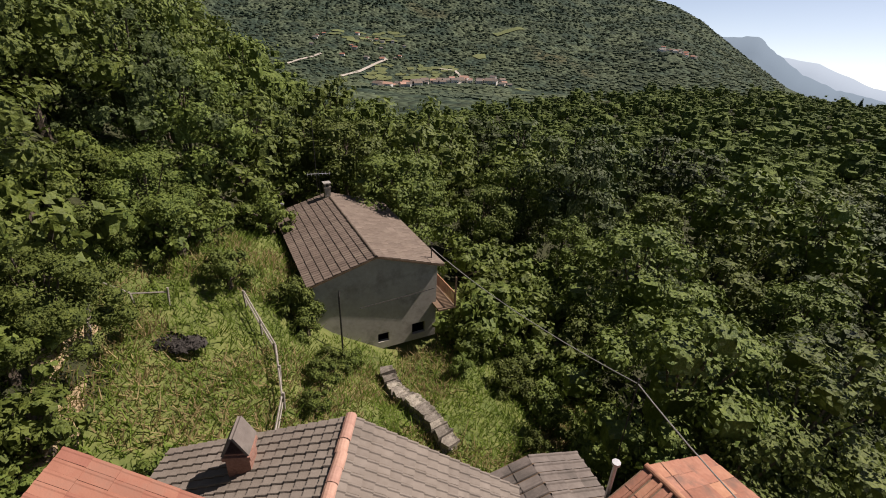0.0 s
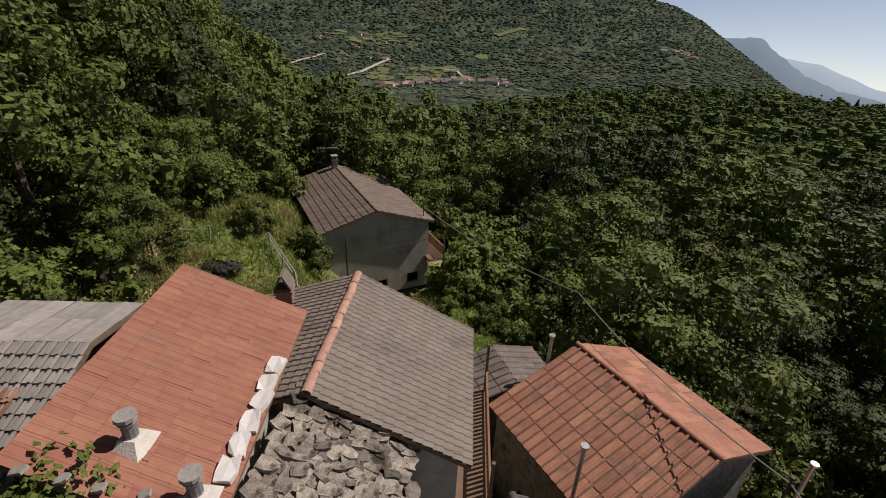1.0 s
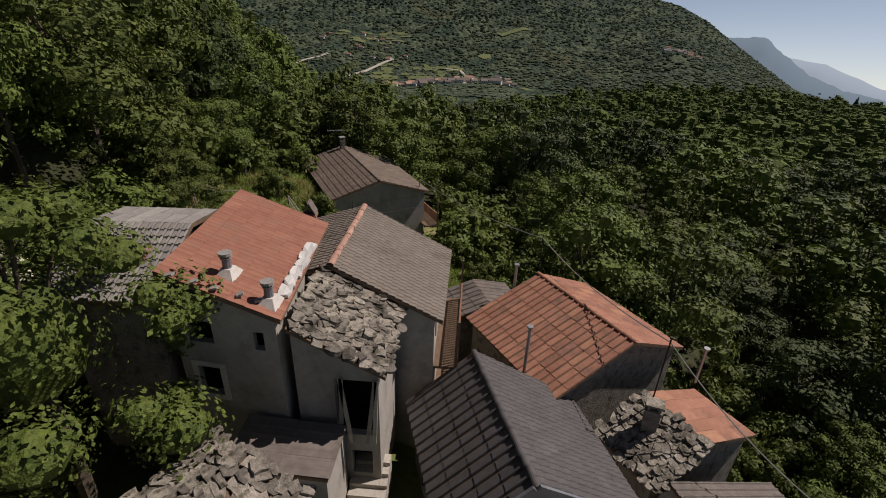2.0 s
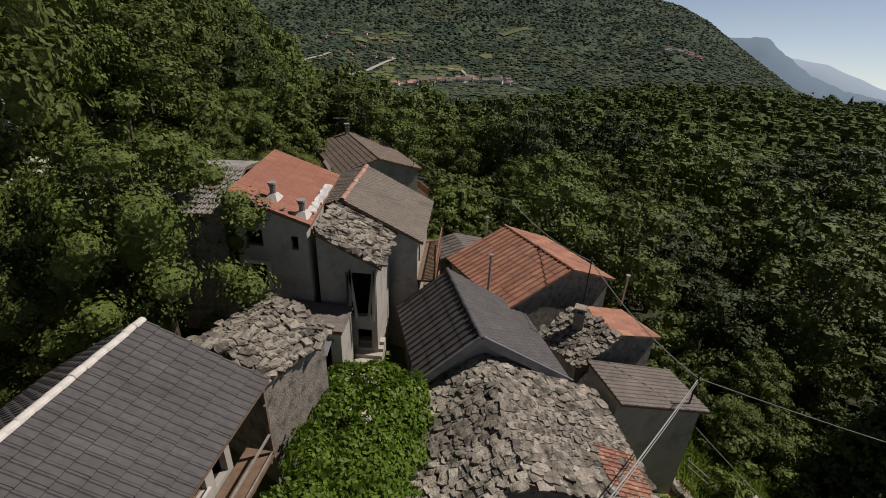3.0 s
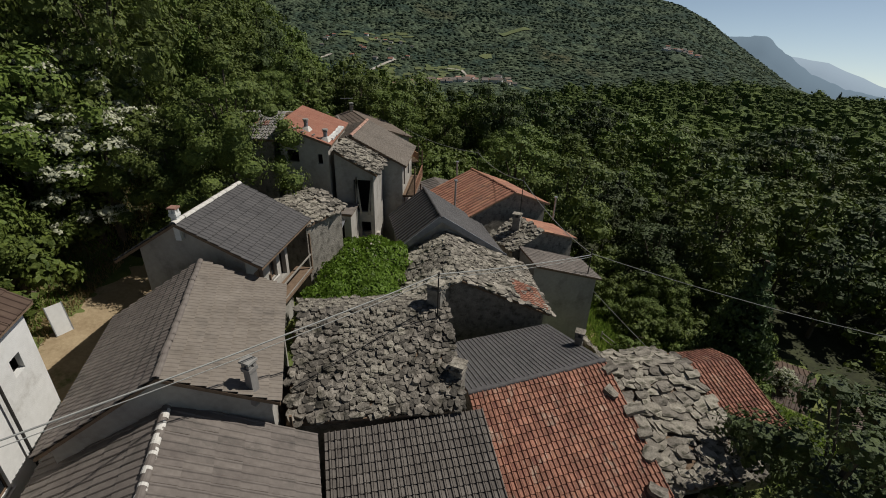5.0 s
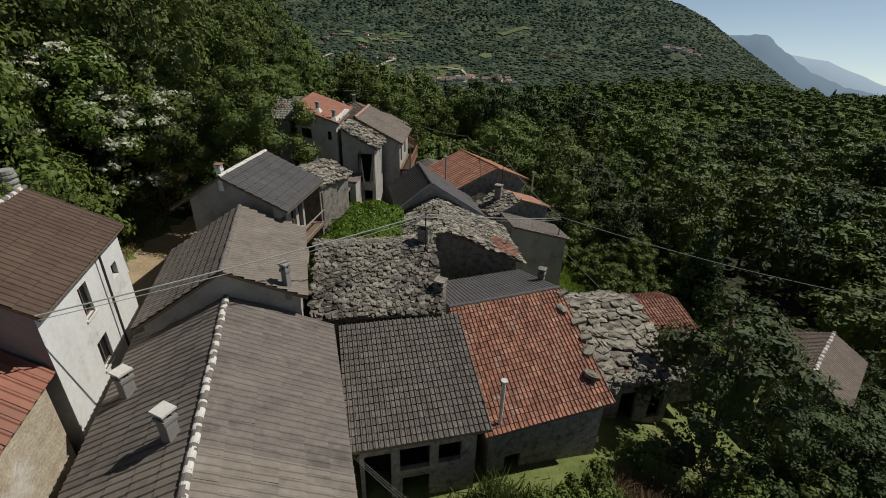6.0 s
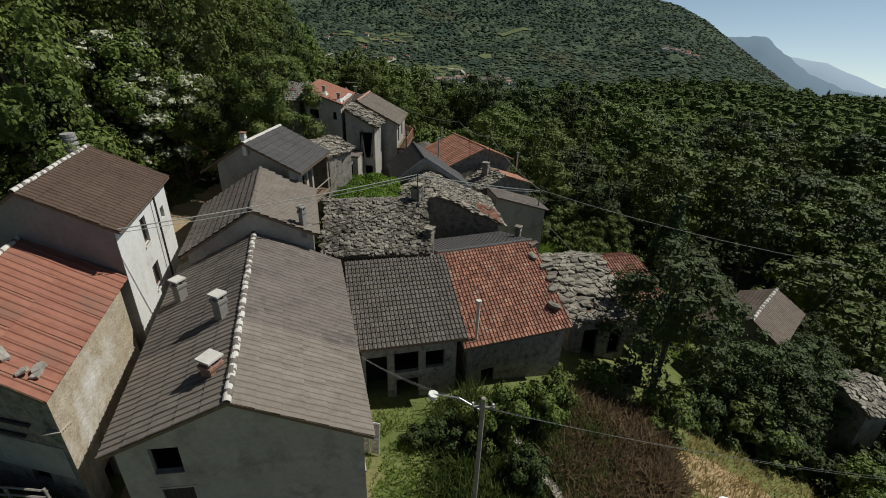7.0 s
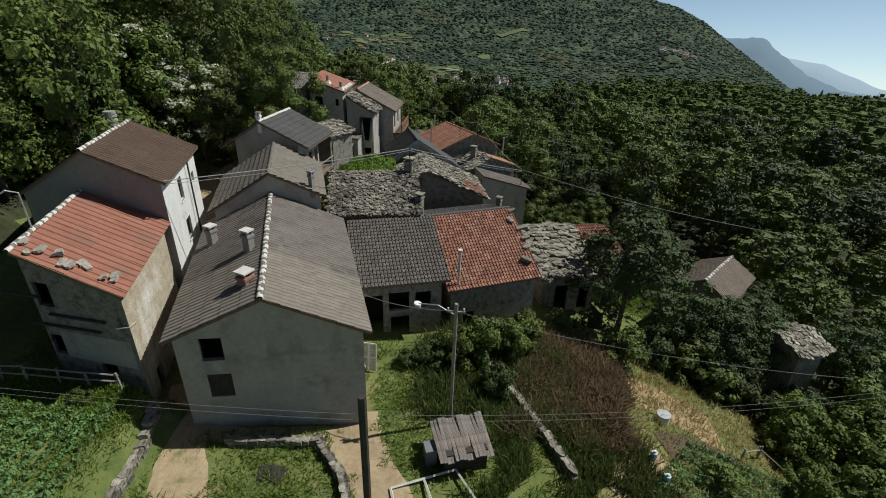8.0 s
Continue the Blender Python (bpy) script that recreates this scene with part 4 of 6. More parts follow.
# ---- trees ----
def leaf_cloud(rng, centres, count, leaf, upward=0.35, hang=0.0, spread=0.34):
    """Leaf quads over the outer shells of several lumps; none inside another lump."""
    m = int(count * 2.6)
    weight = np.array([c[3] * c[4] for c in centres])
    pick = rng.choice(len(centres), m, p=weight / weight.sum())
    mid, size = np.array([c[:3] for c in centres]), np.array([c[3:] for c in centres])
    c, rad = mid[pick], size[pick]
    d = rng.normal(size=(m, 3))
    d /= np.linalg.norm(d, axis=1)[:, None]
    d[:, 2] = np.where(rng.random(m) < upward, np.abs(d[:, 2]), d[:, 2])
    bumpy = 1 + 0.14 * np.sin(d[:, 0] * 7 + c[:, 0] * 3) * np.sin(d[:, 1] * 6 + c[:, 1] * 2) + 0.10 * np.sin(d[:, 2] * 9 + c[:, 2])
    p = c + d * rad * (bumpy * (0.74 + 0.32 * rng.random(m)))[:, None]
    inner = np.zeros(m, bool)
    for k in range(len(mid)):
        inner |= (pick != k) & ((((p - mid[k]) / size[k]) ** 2).sum(1) < 0.62)
    keep = np.concatenate([np.flatnonzero(~inner), np.flatnonzero(inner)])[:count]
    p, d, c, rad = p[keep], d[keep], c[keep], rad[keep]
    n = count
    dome = p - mid.mean(axis=0)
    dome /= np.linalg.norm(dome, axis=1)[:, None] + 1e-6
    nrm = d * 0.9 + dome * 0.3 + rng.normal(size=(n, 3)) * spread + np.array([0, 0, 0.25])
    nrm /= np.linalg.norm(nrm, axis=1)[:, None]
    t = np.cross(nrm, rng.normal(size=(n, 3)))
    t[:, 2] -= hang
    t /= np.linalg.norm(t, axis=1)[:, None]
    b = np.cross(nrm, t)
    b /= np.linalg.norm(b, axis=1)[:, None]
    s = leaf * (0.5 + 0.9 * rng.random((n, 1)))
    v = np.stack([p - t * s, p - b * s * 0.6 - nrm * s * 0.15, p + t * s, p + b * s * 0.6 - nrm * s * 0.15], 1)
    return v.reshape(-1, 3)


def leaf_mass(lumps, cuts, size=0.80):
    """The dense inner foliage that closes a crown behind its outer leaves: rounded lumps of quads."""
    step = [2 * k / cuts - 1 for k in range(cuts + 1)]
    unit = []
    for ax in range(3):
        for side in (-1, 1):
            for i in range(cuts):
                for j in range(cuts):
                    cell = [(step[i], step[j]), (step[i + 1], step[j]), (step[i + 1], step[j + 1]), (step[i], step[j + 1])]
                    for a, b in cell if side > 0 else reversed(cell):
                        q = [a, b]
                        q.insert(ax, side)
                        q = q if ax != 1 else [q[0], q[1], q[2]]
                        unit.append(Vector(q).normalized())
    unit = np.array([tuple(q) for q in unit])
    return np.concatenate([unit * (np.array(l[3:]) * size) + np.array(l[:3]) for l in lumps])


def quads(name, verts, mat):
    me = bpy.data.meshes.new(name)
    n = len(verts) // 4
    me.vertices.add(4 * n), me.loops.add(4 * n), me.polygons.add(n)
    me.vertices.foreach_set("co", verts.astype(np.float32).ravel())
    me.loops.foreach_set("vertex_index", np.arange(4 * n, dtype=np.int32))
    me.polygons.foreach_set("loop_start", np.arange(0, 4 * n, 4, dtype=np.int32))
    me.materials.append(mat)
    me.update(calc_edges=True)
    return me


def crown_lumps(rng, tall, wide, count=30):
    """Lumps over a dome: a ring of boughs, a crown of smaller ones and a solid heart."""
    lumps = []
    for k in range(count):
        up = 1 - (k + 0.5) / count
        a = k * 2.4 + rng.random() * 0.9
        flat = math.sqrt(max(0.0, 1 - up * up))
        r = wide * (0.62 + 0.38 * rng.random())
        s = wide * (0.17 + 0.18 * rng.random()) * (18 / count) ** 0.2
        lumps.append((r * flat * math.cos(a), r * flat * math.sin(a), tall * 0.22 + (tall * 0.78 - s * 0.5) * up ** 0.8 * (0.85 + 0.22 * rng.random()), s, s, s * 0.8))
    lumps.append((0, 0, tall * 0.52, wide * 0.56, wide * 0.56, tall * 0.30))
    return lumps


def tree(seed, leaves, leaf, mat, tall=11.0, wide=4.6, name="tree", blossom=0, count=28, cuts=2, spread=0.34):
    rng = np.random.default_rng(seed)
    top = new(name)
    lumps = crown_lumps(rng, tall, wide, count)
    part("crown", quads("crown", np.concatenate([leaf_mass(lumps, cuts, 0.62), leaf_cloud(rng, lumps, leaves, leaf, spread=spread)]), mat), top)
    if blossom:
        tips = []
        for x, y, z, a, b, c in lumps[:-1]:
            for k in range(9):
                w = rng.normal(size=3)
                w[2] = abs(w[2])
                w /= np.linalg.norm(w)
                tips.append((x + 1.1 * w[0] * a, y + 1.1 * w[1] * b, z + 1.15 * w[2] * c, 0.36, 0.36, 0.2))
        part("blossom", quads("blossom", leaf_cloud(rng, tips, blossom, 0.12, 0.9), BLOSSOM), top, "clusters of white blossom")
    trunk = [pipe([(0, 0, -1.0), (0.05, 0, tall * 0.12)], 0.24), pipe([(0.05, 0, tall * 0.1), (0.1, 0, tall * 0.35)], 0.18), pipe([(0.1, 0, tall * 0.33), (0, 0.1, tall * 0.7)], 0.12)]
    for x, y, z, *_ in lumps[:7]:
        trunk.append(pipe([(0, 0, tall * 0.25), (x * 0.5, y * 0.5, z * 0.75), (x, y, z)], 0.06, 4))
    part("trunk", mesh_of("trunk", *joined(trunk), BARK), top)
    return top


def conifer(tall, wide, seed):
    rng = np.random.default_rng(seed)
    top = new("conifer")
    tiers = []
    for k in range(17):
        h = 0.08 + 0.9 * k / 17
        r = wide * (1 - h) + 0.15
        for j in range(5):
            a = rng.random() * 6.28
            tiers.append((r * 0.55 * math.cos(a), r * 0.55 * math.sin(a), tall * h, r * 0.5, r * 0.5, 0.35 + r * 0.12))
    part("crown", quads("crown", np.concatenate([leaf_mass(tiers, 1, 0.7), leaf_cloud(rng, tiers, 5200, 0.17, hang=0.8)]), NEEDLES), top)
    part("trunk", mesh_of("trunk", *pipe([(0, 0, -1), (0, 0, tall * 0.9)], 0.14), BARK), top)
    return top


def stand(base, x, y, s, label, category="tree", group="trees of the wood", z=None, squash=1.0, turn=0.0):
    z = ground_height(x, y) - 0.2 if z is None else z
    t = copy_thing(base, Matrix.Identity(4))
    t.matrix_basis = Matrix.Translation((x, y, z)) @ Matrix.Rotation(turn, 4, "Z") @ Matrix.Diagonal((s, s, s * squash, 1))
    return tagged(t, label, category, group)


near = [tree(81 + s, 11000, 0.095, LEAF, count=40) for s in range(2)]
fine = [tree(s, 5200, 0.14, LEAF, count=34, cuts=1) for s in range(4)]
dark = [tree(7 + s, 5000, 0.14, LEAF_DARK, count=34, cuts=1) for s in range(2)]
plain = [tree(61 + s, 1250, 0.25, LEAF, count=24, cuts=1) for s in range(4)]
plain_dark = [tree(67 + s, 1250, 0.25, LEAF_DARK, count=24, cuts=1) for s in range(2)]
flowering = [tree(11 + s, 3800, 0.12, LEAF, 8.5, 3.6, blossom=4600, count=26, cuts=1) for s in range(2)]
shrubs = [tree(31 + s, 560, 0.14, LEAF, 2.8, 1.7, "shrub", count=10, cuts=1) for s in range(3)]
spruce = conifer(11, 3.0, 5)
behind_fence = ((-9.1, -6.7, 0.95, 10.4), (-12.6, -8.0, 0.8, 9.0), (-16.2, 11.5, 0.62, 9.5), (-19.5, 15.5, 0.85, 9.6), (-17.5, 20.5, 0.75, 9.2), (-23.5, 13.0, 1.1, 10.0))


def clearing(x, y):
    """True where no wood stands: houses, gardens, lanes and meadows."""
    if y < -30:
        return -24 < x < 44
    if y < 12:
        edge = 19.5 + (25 if y < 7 else 17)
        return -14 - (6.5 if y < -9 else 0) < x < edge
    return y < 36 and -21.5 + 0.2 * (y - 12) < x < 12.5 - 0.35 * (y - 12)


# leaf litter under the wood
ground.data.materials.append(LITTER)
for face in ground.data.polygons:
    c = face.center
    if not clearing(c.x + 3 * noise.noise((c.x * 0.2, c.y * 0.2, 5)), c.y) and not (c.y < -30 and c.x > -24):
        face.material_index = 1


placer = random.Random(4)
spots = []
y = -48.0
while y < 82:
    x = -64.0
    while x < 104:
        px, py = x + placer.uniform(-3, 3), y + placer.uniform(-3, 3)
        if not clearing(px, py) and 2 - (py + 55) * 1.10 < px < 26 + (py + 50) * 0.85:
            spots.append((px, py))
        x += 5.6 if x < -18 else 8.4
    y += 7.4
spots.sort(key=lambda p: math.hypot(p[0] - 3, p[1] - 5))
words = ("tall broad-leaved tree with a dense green crown", "dark green broad-leaved tree with a deep shaded crown")
for k, (x, y) in enumerate(spots[:270]):
    if any(math.hypot(x - q[0], y - q[1]) < 3.5 for q in behind_fence):
        continue
    shade = placer.random() < 0.25
    stand(placer.choice((dark if shade else fine) if k < 50 else (plain_dark if shade else plain)), x, y, placer.uniform(0.7, 1.4), words[shade], squash=placer.uniform(0.85, 1.15), turn=placer.uniform(0, 6.28))
for x, y, s in ((-17.5, -8.0, 1.1), (-21.5, -9.5, 1.25), (-19.5, -4.5, 1.1), (-14.6, -2.5, 0.8), (-27.0, 19.0, 0.7), (37.5, 0.0, 0.35)):
    stand(placer.choice(flowering), x, y, s, "tree in white blossom at the edge of the village", turn=placer.uniform(0, 6.28), group="flowering trees")
for x, y, s, z in ((-13.0, 1.0, 0.75, 9.5), (23.8, -21.6, 1.06, -0.6), (44.5, -19.5, 0.75, -7), (29.6, -21.5, 0.78, -4.0), (32.8, -21.2, 0.74, -5.0), (35.6, -19.6, 0.78, -5.6), (39.6, -15.0, 0.66, -7), (43.0, -9.0, 0.6, -8), (27.0, -14.0, 0.45, -3), (24.5, 3.0, 0.42, -4.2), (28.0, 7.0, 0.6, -5), (-20.5, -14.5, 0.7, 8.0)):
    stand(placer.choice(dark if x > 20 and y < -8 else fine), x, y, s, "leafy tree standing close to the houses", z=z, turn=placer.uniform(0, 6.28), group="village trees")
for x, y, s, z in behind_fence:
    stand(placer.choice(near), x, y, s, "leafy green tree growing close beside the village houses", z=z, turn=placer.uniform(0, 6.28), group="village trees")
stand(spruce, 32.4, 0.6, 1.3, "dark conical conifer below the houses", "conifer", "conifers")
for x, y, s in ((334, 433, 1.5), (345, 436, 1.3), (353, 430, 1.2)):
    stand(spruce, x, y, s, "slender dark conifer on the skyline", "conifer", "conifers", z=ground_height(x, y) + 8)
shrub_row = random.Random(8)
for k in range(232):
    zone = k % 8
    if zone == 0:
        x, y = shrub_row.uniform(-16, -9.5), shrub_row.uniform(-8, 8)
    elif zone == 1:
        x, y = shrub_row.uniform(3, 13), shrub_row.uniform(11, 27)
    elif zone == 2:
        x, y = shrub_row.uniform(21, 35), shrub_row.uniform(-9, 9)
    elif zone == 3:
        x, y = shrub_row.uniform(25, 44), shrub_row.uniform(-38, -22)
    elif zone == 4:
        x, y = shrub_row.uniform(-22, -14), shrub_row.uniform(19, 32)
    elif zone == 6:
        x, y = shrub_row.uniform(-1, 10), shrub_row.uniform(24, 40)
    elif zone == 7:
        x, y = shrub_row.uniform(-27, -18), shrub_row.uniform(-22, -3)
    else:
        x, y = shrub_row.uniform(-36, -16), shrub_row.uniform(-2, 50)
    if -9.6 < x < -8 and y > 20 or (26 < x < 36 and y < -33) or (0 < x < 2 and y < 23) or (-3 < x < 6.2 and y < 19.5 and zone == 1) or (21 < x < 33.5 and -34 < y < -25.5) or (33 < x < 43 and -3 < y < 6):
        continue
    stand(shrub_row.choice(shrubs), x, y, shrub_row.uniform(0.6, 1.25) * (1.7 if zone >= 5 else 1.0), "bushy green shrub on the rough slope", "shrub", "shrubs", turn=shrub_row.uniform(0, 6.28))
for base in near + fine + dark + plain + plain_dark + flowering + shrubs + [spruce]:
    for o in list(base.children):
        bpy.data.objects.remove(o)
    bpy.data.objects.remove(base)

# the woods farther off: crowns too many to count
wood = np.random.default_rng(40)
templates, thin = [], []
for k in range(10):
    lumps = crown_lumps(wood, 8.6 + 2.2 * wood.random(), 5.8, 14)
    templates.append(np.concatenate([leaf_mass(lumps[-1:], 2, 1.05), leaf_mass(lumps[:-1], 1, 0.66), leaf_cloud(wood, lumps, 300, 0.28, 0.8, spread=0.32)]).reshape(-1, 4, 3))
    lumps = crown_lumps(wood, 8.6 + 2.2 * wood.random(), 6.0, 12)
    thin.append(np.concatenate([leaf_mass(lumps[-1:], 2, 1.05), leaf_mass(lumps[:-1], 1, 0.7), leaf_cloud(wood, lumps, 120, 0.34, 0.9, spread=0.3)]).reshape(-1, 4, 3))
clumps = []
rest = spots[270:]
y = 84.0
while y < 470:
    gap = 9.8 + 0.008 * (y - 80)
    x = -95.0 - 0.1 * y
    while x < 60 + y * 0.95:
        rest.append((x + placer.uniform(-5, 5), y + placer.uniform(-5, 5)))
        x += gap
    y += gap
for x, y in rest:
    s = placer.uniform(0.62, 1.1) * (1.0 if placer.random() < 0.75 else 1.4)
    t = (templates if y < 170 else thin)[placer.randrange(10)]
    a = placer.uniform(0, 6.28)
    turn = np.array([[math.cos(a), -math.sin(a), 0], [math.sin(a), math.cos(a), 0], [0, 0, 1]])
    clumps.append((t * (s, s, s * placer.uniform(0.8, 1.2))) @ turn.T + (x, y, ground_height(x, y) - 0.5))
woods = new("woodland", quads("woodland", np.concatenate(clumps).reshape(-1, 3), FAR_LEAF))
tagged(woods, "dense broad-leaved wood covering the slopes beyond the village", "wood", kind="stuff")


# ---- distance ----
CREST_AZ = (-70, -30, 5, 12, 17.5, 20, 22.8, 24.6, 27.5, 30.8, 33, 40, 60)
CREST_EL = (9, 8, 6, 3.2, 1.7, 1.1, -0.2, -1.4, -3.2, -5.2, -6.2, -7.2, -7.5)


def polar_sheet(name, az0, az1, steps, rings, height, mat, label, category):
    verts, n = [], steps + 1
    for d in rings:
        for k in range(n):
            az = az0 + (az1 - az0) * k / steps
            a = radians(az)
            verts.append((5 + d * math.sin(a), -30 + d * math.cos(a), height(az, d)))
    faces = [(j * n + i, j * n + i + 1, (j + 1) * n + i + 1, (j + 1) * n + i) for j in range(len(rings) - 1) for i in range(steps)]
    ob = new(name, mesh_of(name, verts, faces, mat))
    for p in ob.data.polygons:
        p.use_smooth = True
    return tagged(ob, label, category, kind="structure")


def mountain(az, d):
    crest = 24 + 2900 * math.tan(radians(float(np.interp(az, CREST_AZ, CREST_EL))))
    floor = -150 + 18 * noise.noise((az * 0.08, d * 0.002, 1))
    x, y = d * math.sin(radians(az)), d * math.cos(radians(az))
    rough = 34 * noise.fractal((x * 0.004, y * 0.004, 2), 1.0, 2.0, 4)
    if d < 1300:
        return floor + 60 * smooth(1300, 600, d) + rough * 0.3
    if d < 2900:
        t = (d - 1300) / 1600
        return floor + (crest - floor) * (0.62 * t + 0.38 * t * t) + rough * min(1, 3 * t) * (1 - t)
    return crest - (d - 2900) * 0.5


RINGS = [560, 700, 850, 1000, 1150, 1300] + [1300 + 50 * k for k in range(1, 33)] + [2960, 3100, 3400]
polar_sheet("backdrop_mountain", -65, 62, 254, RINGS, mountain, MOUNTAIN, "forested mountainside with clearings rising across the valley", "mountain")
PEAK_AZ, PEAK_EL = (10, 21, 24.6, 26.5, 27.9, 29, 30.2, 32, 35, 40, 50), (-3, -2, -1.5, -1.35, -1.25, -2.1, -2.9, -4.1, -5.2, -6, -7)
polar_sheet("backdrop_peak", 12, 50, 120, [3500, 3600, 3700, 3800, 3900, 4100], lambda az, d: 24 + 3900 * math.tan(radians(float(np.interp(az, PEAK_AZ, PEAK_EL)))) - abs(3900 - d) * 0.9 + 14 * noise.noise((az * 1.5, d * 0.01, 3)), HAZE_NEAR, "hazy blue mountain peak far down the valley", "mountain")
HILL_AZ, HILL_EL = (12, 27, 30, 33.2, 35, 37.6, 42, 60), (-2.9, -2.6, -2.9, -3.2, -3.9, -4.8, -5.4, -6)
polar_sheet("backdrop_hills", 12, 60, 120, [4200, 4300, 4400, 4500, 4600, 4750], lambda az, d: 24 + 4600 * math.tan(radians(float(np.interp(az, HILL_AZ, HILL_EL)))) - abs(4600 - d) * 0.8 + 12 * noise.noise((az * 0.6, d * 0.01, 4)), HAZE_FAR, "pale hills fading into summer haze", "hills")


def on_mountain(az, d, lift=0.0):
    a = radians(az)
    return Vector((5 + d * math.sin(a), -30 + d * math.cos(a), mountain(az, d) + lift))


def ribbon(name, points, half, mat, label, category):
    """A road or meadow laid on the far slope through points of bearing and distance."""
    verts, faces = [], []
    line = []
    for (a0, d0), (a1, d1) in zip(points, points[1:]):
        for k in range(12):
            line.append((a0 + (a1 - a0) * k / 12, d0 + (d1 - d0) * k / 12))
    line.append(points[-1])
    for k, (a, d) in enumerate(line):
        w = half * (1 + 0.3 * noise.noise((k * 0.4, half, 0)))
        p, q = line[max(k - 1, 0)], line[min(k + 1, len(line) - 1)]
        u = Vector((radians(q[0] - p[0]) * d, q[1] - p[1])).normalized()
        for s in (-1, 1):
            verts.append(tuple(on_mountain(a + math.degrees(s * u.y * w / d), d - s * u.x * w, 2.2)))
        if k:
            i = 2 * k
            faces.append((i - 2, i - 1, i + 1, i))
    return tagged(new(name, mesh_of(name, verts, faces, mat)), label, category, kind="structure")


ribbon("far_road", [(-19.9, 1404), (-18.2, 1440), (-16.3, 1483)], 4, PAVING, "pale valley road climbing past the hamlet", "road")
ribbon("far_road", [(-14.5, 1330), (-12.4, 1385), (-9.3, 1499)], 5, PAVING, "pale valley road climbing past the hamlet", "road")
ribbon("far_lane", [(-1.4, 1270), (-0.9, 1305), (-1.2, 1350), (-1.9, 1408), (-4.0, 1425)], 3.5, PAVING, "pale lane leaving the valley village", "road")
plots = random.Random(21)
for k in range(26):
    az, d = plots.uniform(-12.2, -3.0), plots.uniform(1330, 1450)
    w = plots.uniform(0.5, 1.7)
    ribbon("far_meadow", [(az, d), (az + w * 0.5, d + plots.uniform(-7, 7)), (az + w, d + plots.uniform(-9, 9))], plots.uniform(6, 15), FAR_MEADOW, "light green meadow on the valley slope", "meadow")
for k in range(14):
    az, d = plots.uniform(-15.5, -7), plots.uniform(1590, 1710)
    ribbon("far_meadow", [(az, d), (az + 0.6, d + plots.uniform(-8, 8)), (az + 1.3, d + plots.uniform(-10, 10))], plots.uniform(6, 13), FAR_MEADOW, "light green meadow on the valley slope", "meadow")
for spot, half in ((((2.3, 1767), (3.6, 1800), (5.3, 1827)), 15), (((5.2, 1285), (8.0, 1240), (10.8, 1185)), 14), (((0.4, 1530), (0.9, 1543), (1.5, 1545)), 17)):
    ribbon("far_meadow", spot, half, FAR_MEADOW, "light green meadow on the valley slope", "meadow")


def far_house(az, d, s, roof, rng):
    p = on_mountain(az, d)
    top = empty("far_house", Matrix.Translation(p) @ Matrix.Rotation(rng.uniform(-0.6, 0.6), 4, "Z"), "small far house with pale walls and a tiled roof", "house", "houses of the valley village")
    w, l, h = 5 * s, 7 * s, 5.5 * s
    part("wall", mesh_of("wall", *block(-l, l, -w, w, -4, h), rng.choice((WHITE, MORTAR, WHITE))), top)
    v, f = prism([(-l - 0.6, -w - 0.8, h), (l + 0.6, -w - 0.8, h), (l + 0.6, w + 0.8, h), (-l - 0.6, w + 0.8, h)], [(-l - 0.6, -0.1, h + 3 * s), (l + 0.6, -0.1, h + 3 * s), (l + 0.6, 0.1, h + 3 * s), (-l - 0.6, 0.1, h + 3 * s)])
    part("roof", mesh_of("roof", v, f, roof), top)
    me = mesh_of("window", *block(-0.8, 0.8, -w - 0.06, -w + 0.02, 1.6, 3.6), DARK)
    for x in (-0.6, 0, 0.6):
        part("window", me, top).location.x = x * l


hamlet = random.Random(5)
for k in range(56):
    az = -10.3 + 14.5 * (k / 56) + hamlet.uniform(-0.5, 0.5)
    far_house(az, 1245 + 6.0 * (az + 10.3) + hamlet.uniform(-28, 28), hamlet.uniform(0.75, 1.5), hamlet.choice((PINK_CAP, BROWN_TILE, BROWN_RED)), hamlet)
for k in range(20):
    far_house(hamlet.uniform(-19, -6), hamlet.uniform(1480, 1680), hamlet.uniform(0.6, 1.0), hamlet.choice((RED_TILE, BROWN_TILE)), hamlet)
for k in range(30):
    az = hamlet.uniform(19.2, 22.9)
    far_house(az, 1840 + 24 * (az - 19.2) + hamlet.uniform(-40, 40), hamlet.uniform(0.6, 1.1), hamlet.choice((RED_TILE, BROWN_TILE, GREY_PAN)), hamlet)

# single crowns of the wood across the valley
open_ground = [(-12.5, -2.5, 1300, 1450, 0.8), (-16.0, -6.0, 1580, 1720, 0.65), (1.9, 5.7, 1745, 1845, 0.97), (4.8, 11.2, 1165, 1310, 0.93), (-11.0, 4.8, 1215, 1345, 0.85), (0.2, 1.7, 1510, 1565, 0.97), (19.0, 23.2, 1800, 1950, 0.7)]
crowns = []
unit = leaf_mass([(0, 0, 0.1, 1, 1, 1)], 1, 1.0).reshape(-1, 4, 3)
unit = unit[unit[:, :, 2].mean(1) > -0.5]
grove = random.Random(17)
for k in range(16500):
    d = 860 + 2070 * grove.random() ** 0.9
    az = grove.uniform(-27, 31)
    if any(a < az < b and c < d < e and grove.random() < p for a, b, c, e, p in open_ground):
        continue
    r = grove.uniform(4.5, 9.5)
    a = grove.uniform(0, 6.28)
    turn = np.array([[math.cos(a), -math.sin(a), 0], [math.sin(a), math.cos(a), 0], [0, 0, 1]])
    crowns.append((unit * (r, r, r * grove.uniform(0.22, 0.45))) @ turn.T + np.array(on_mountain(az, d, r * 0.1)))
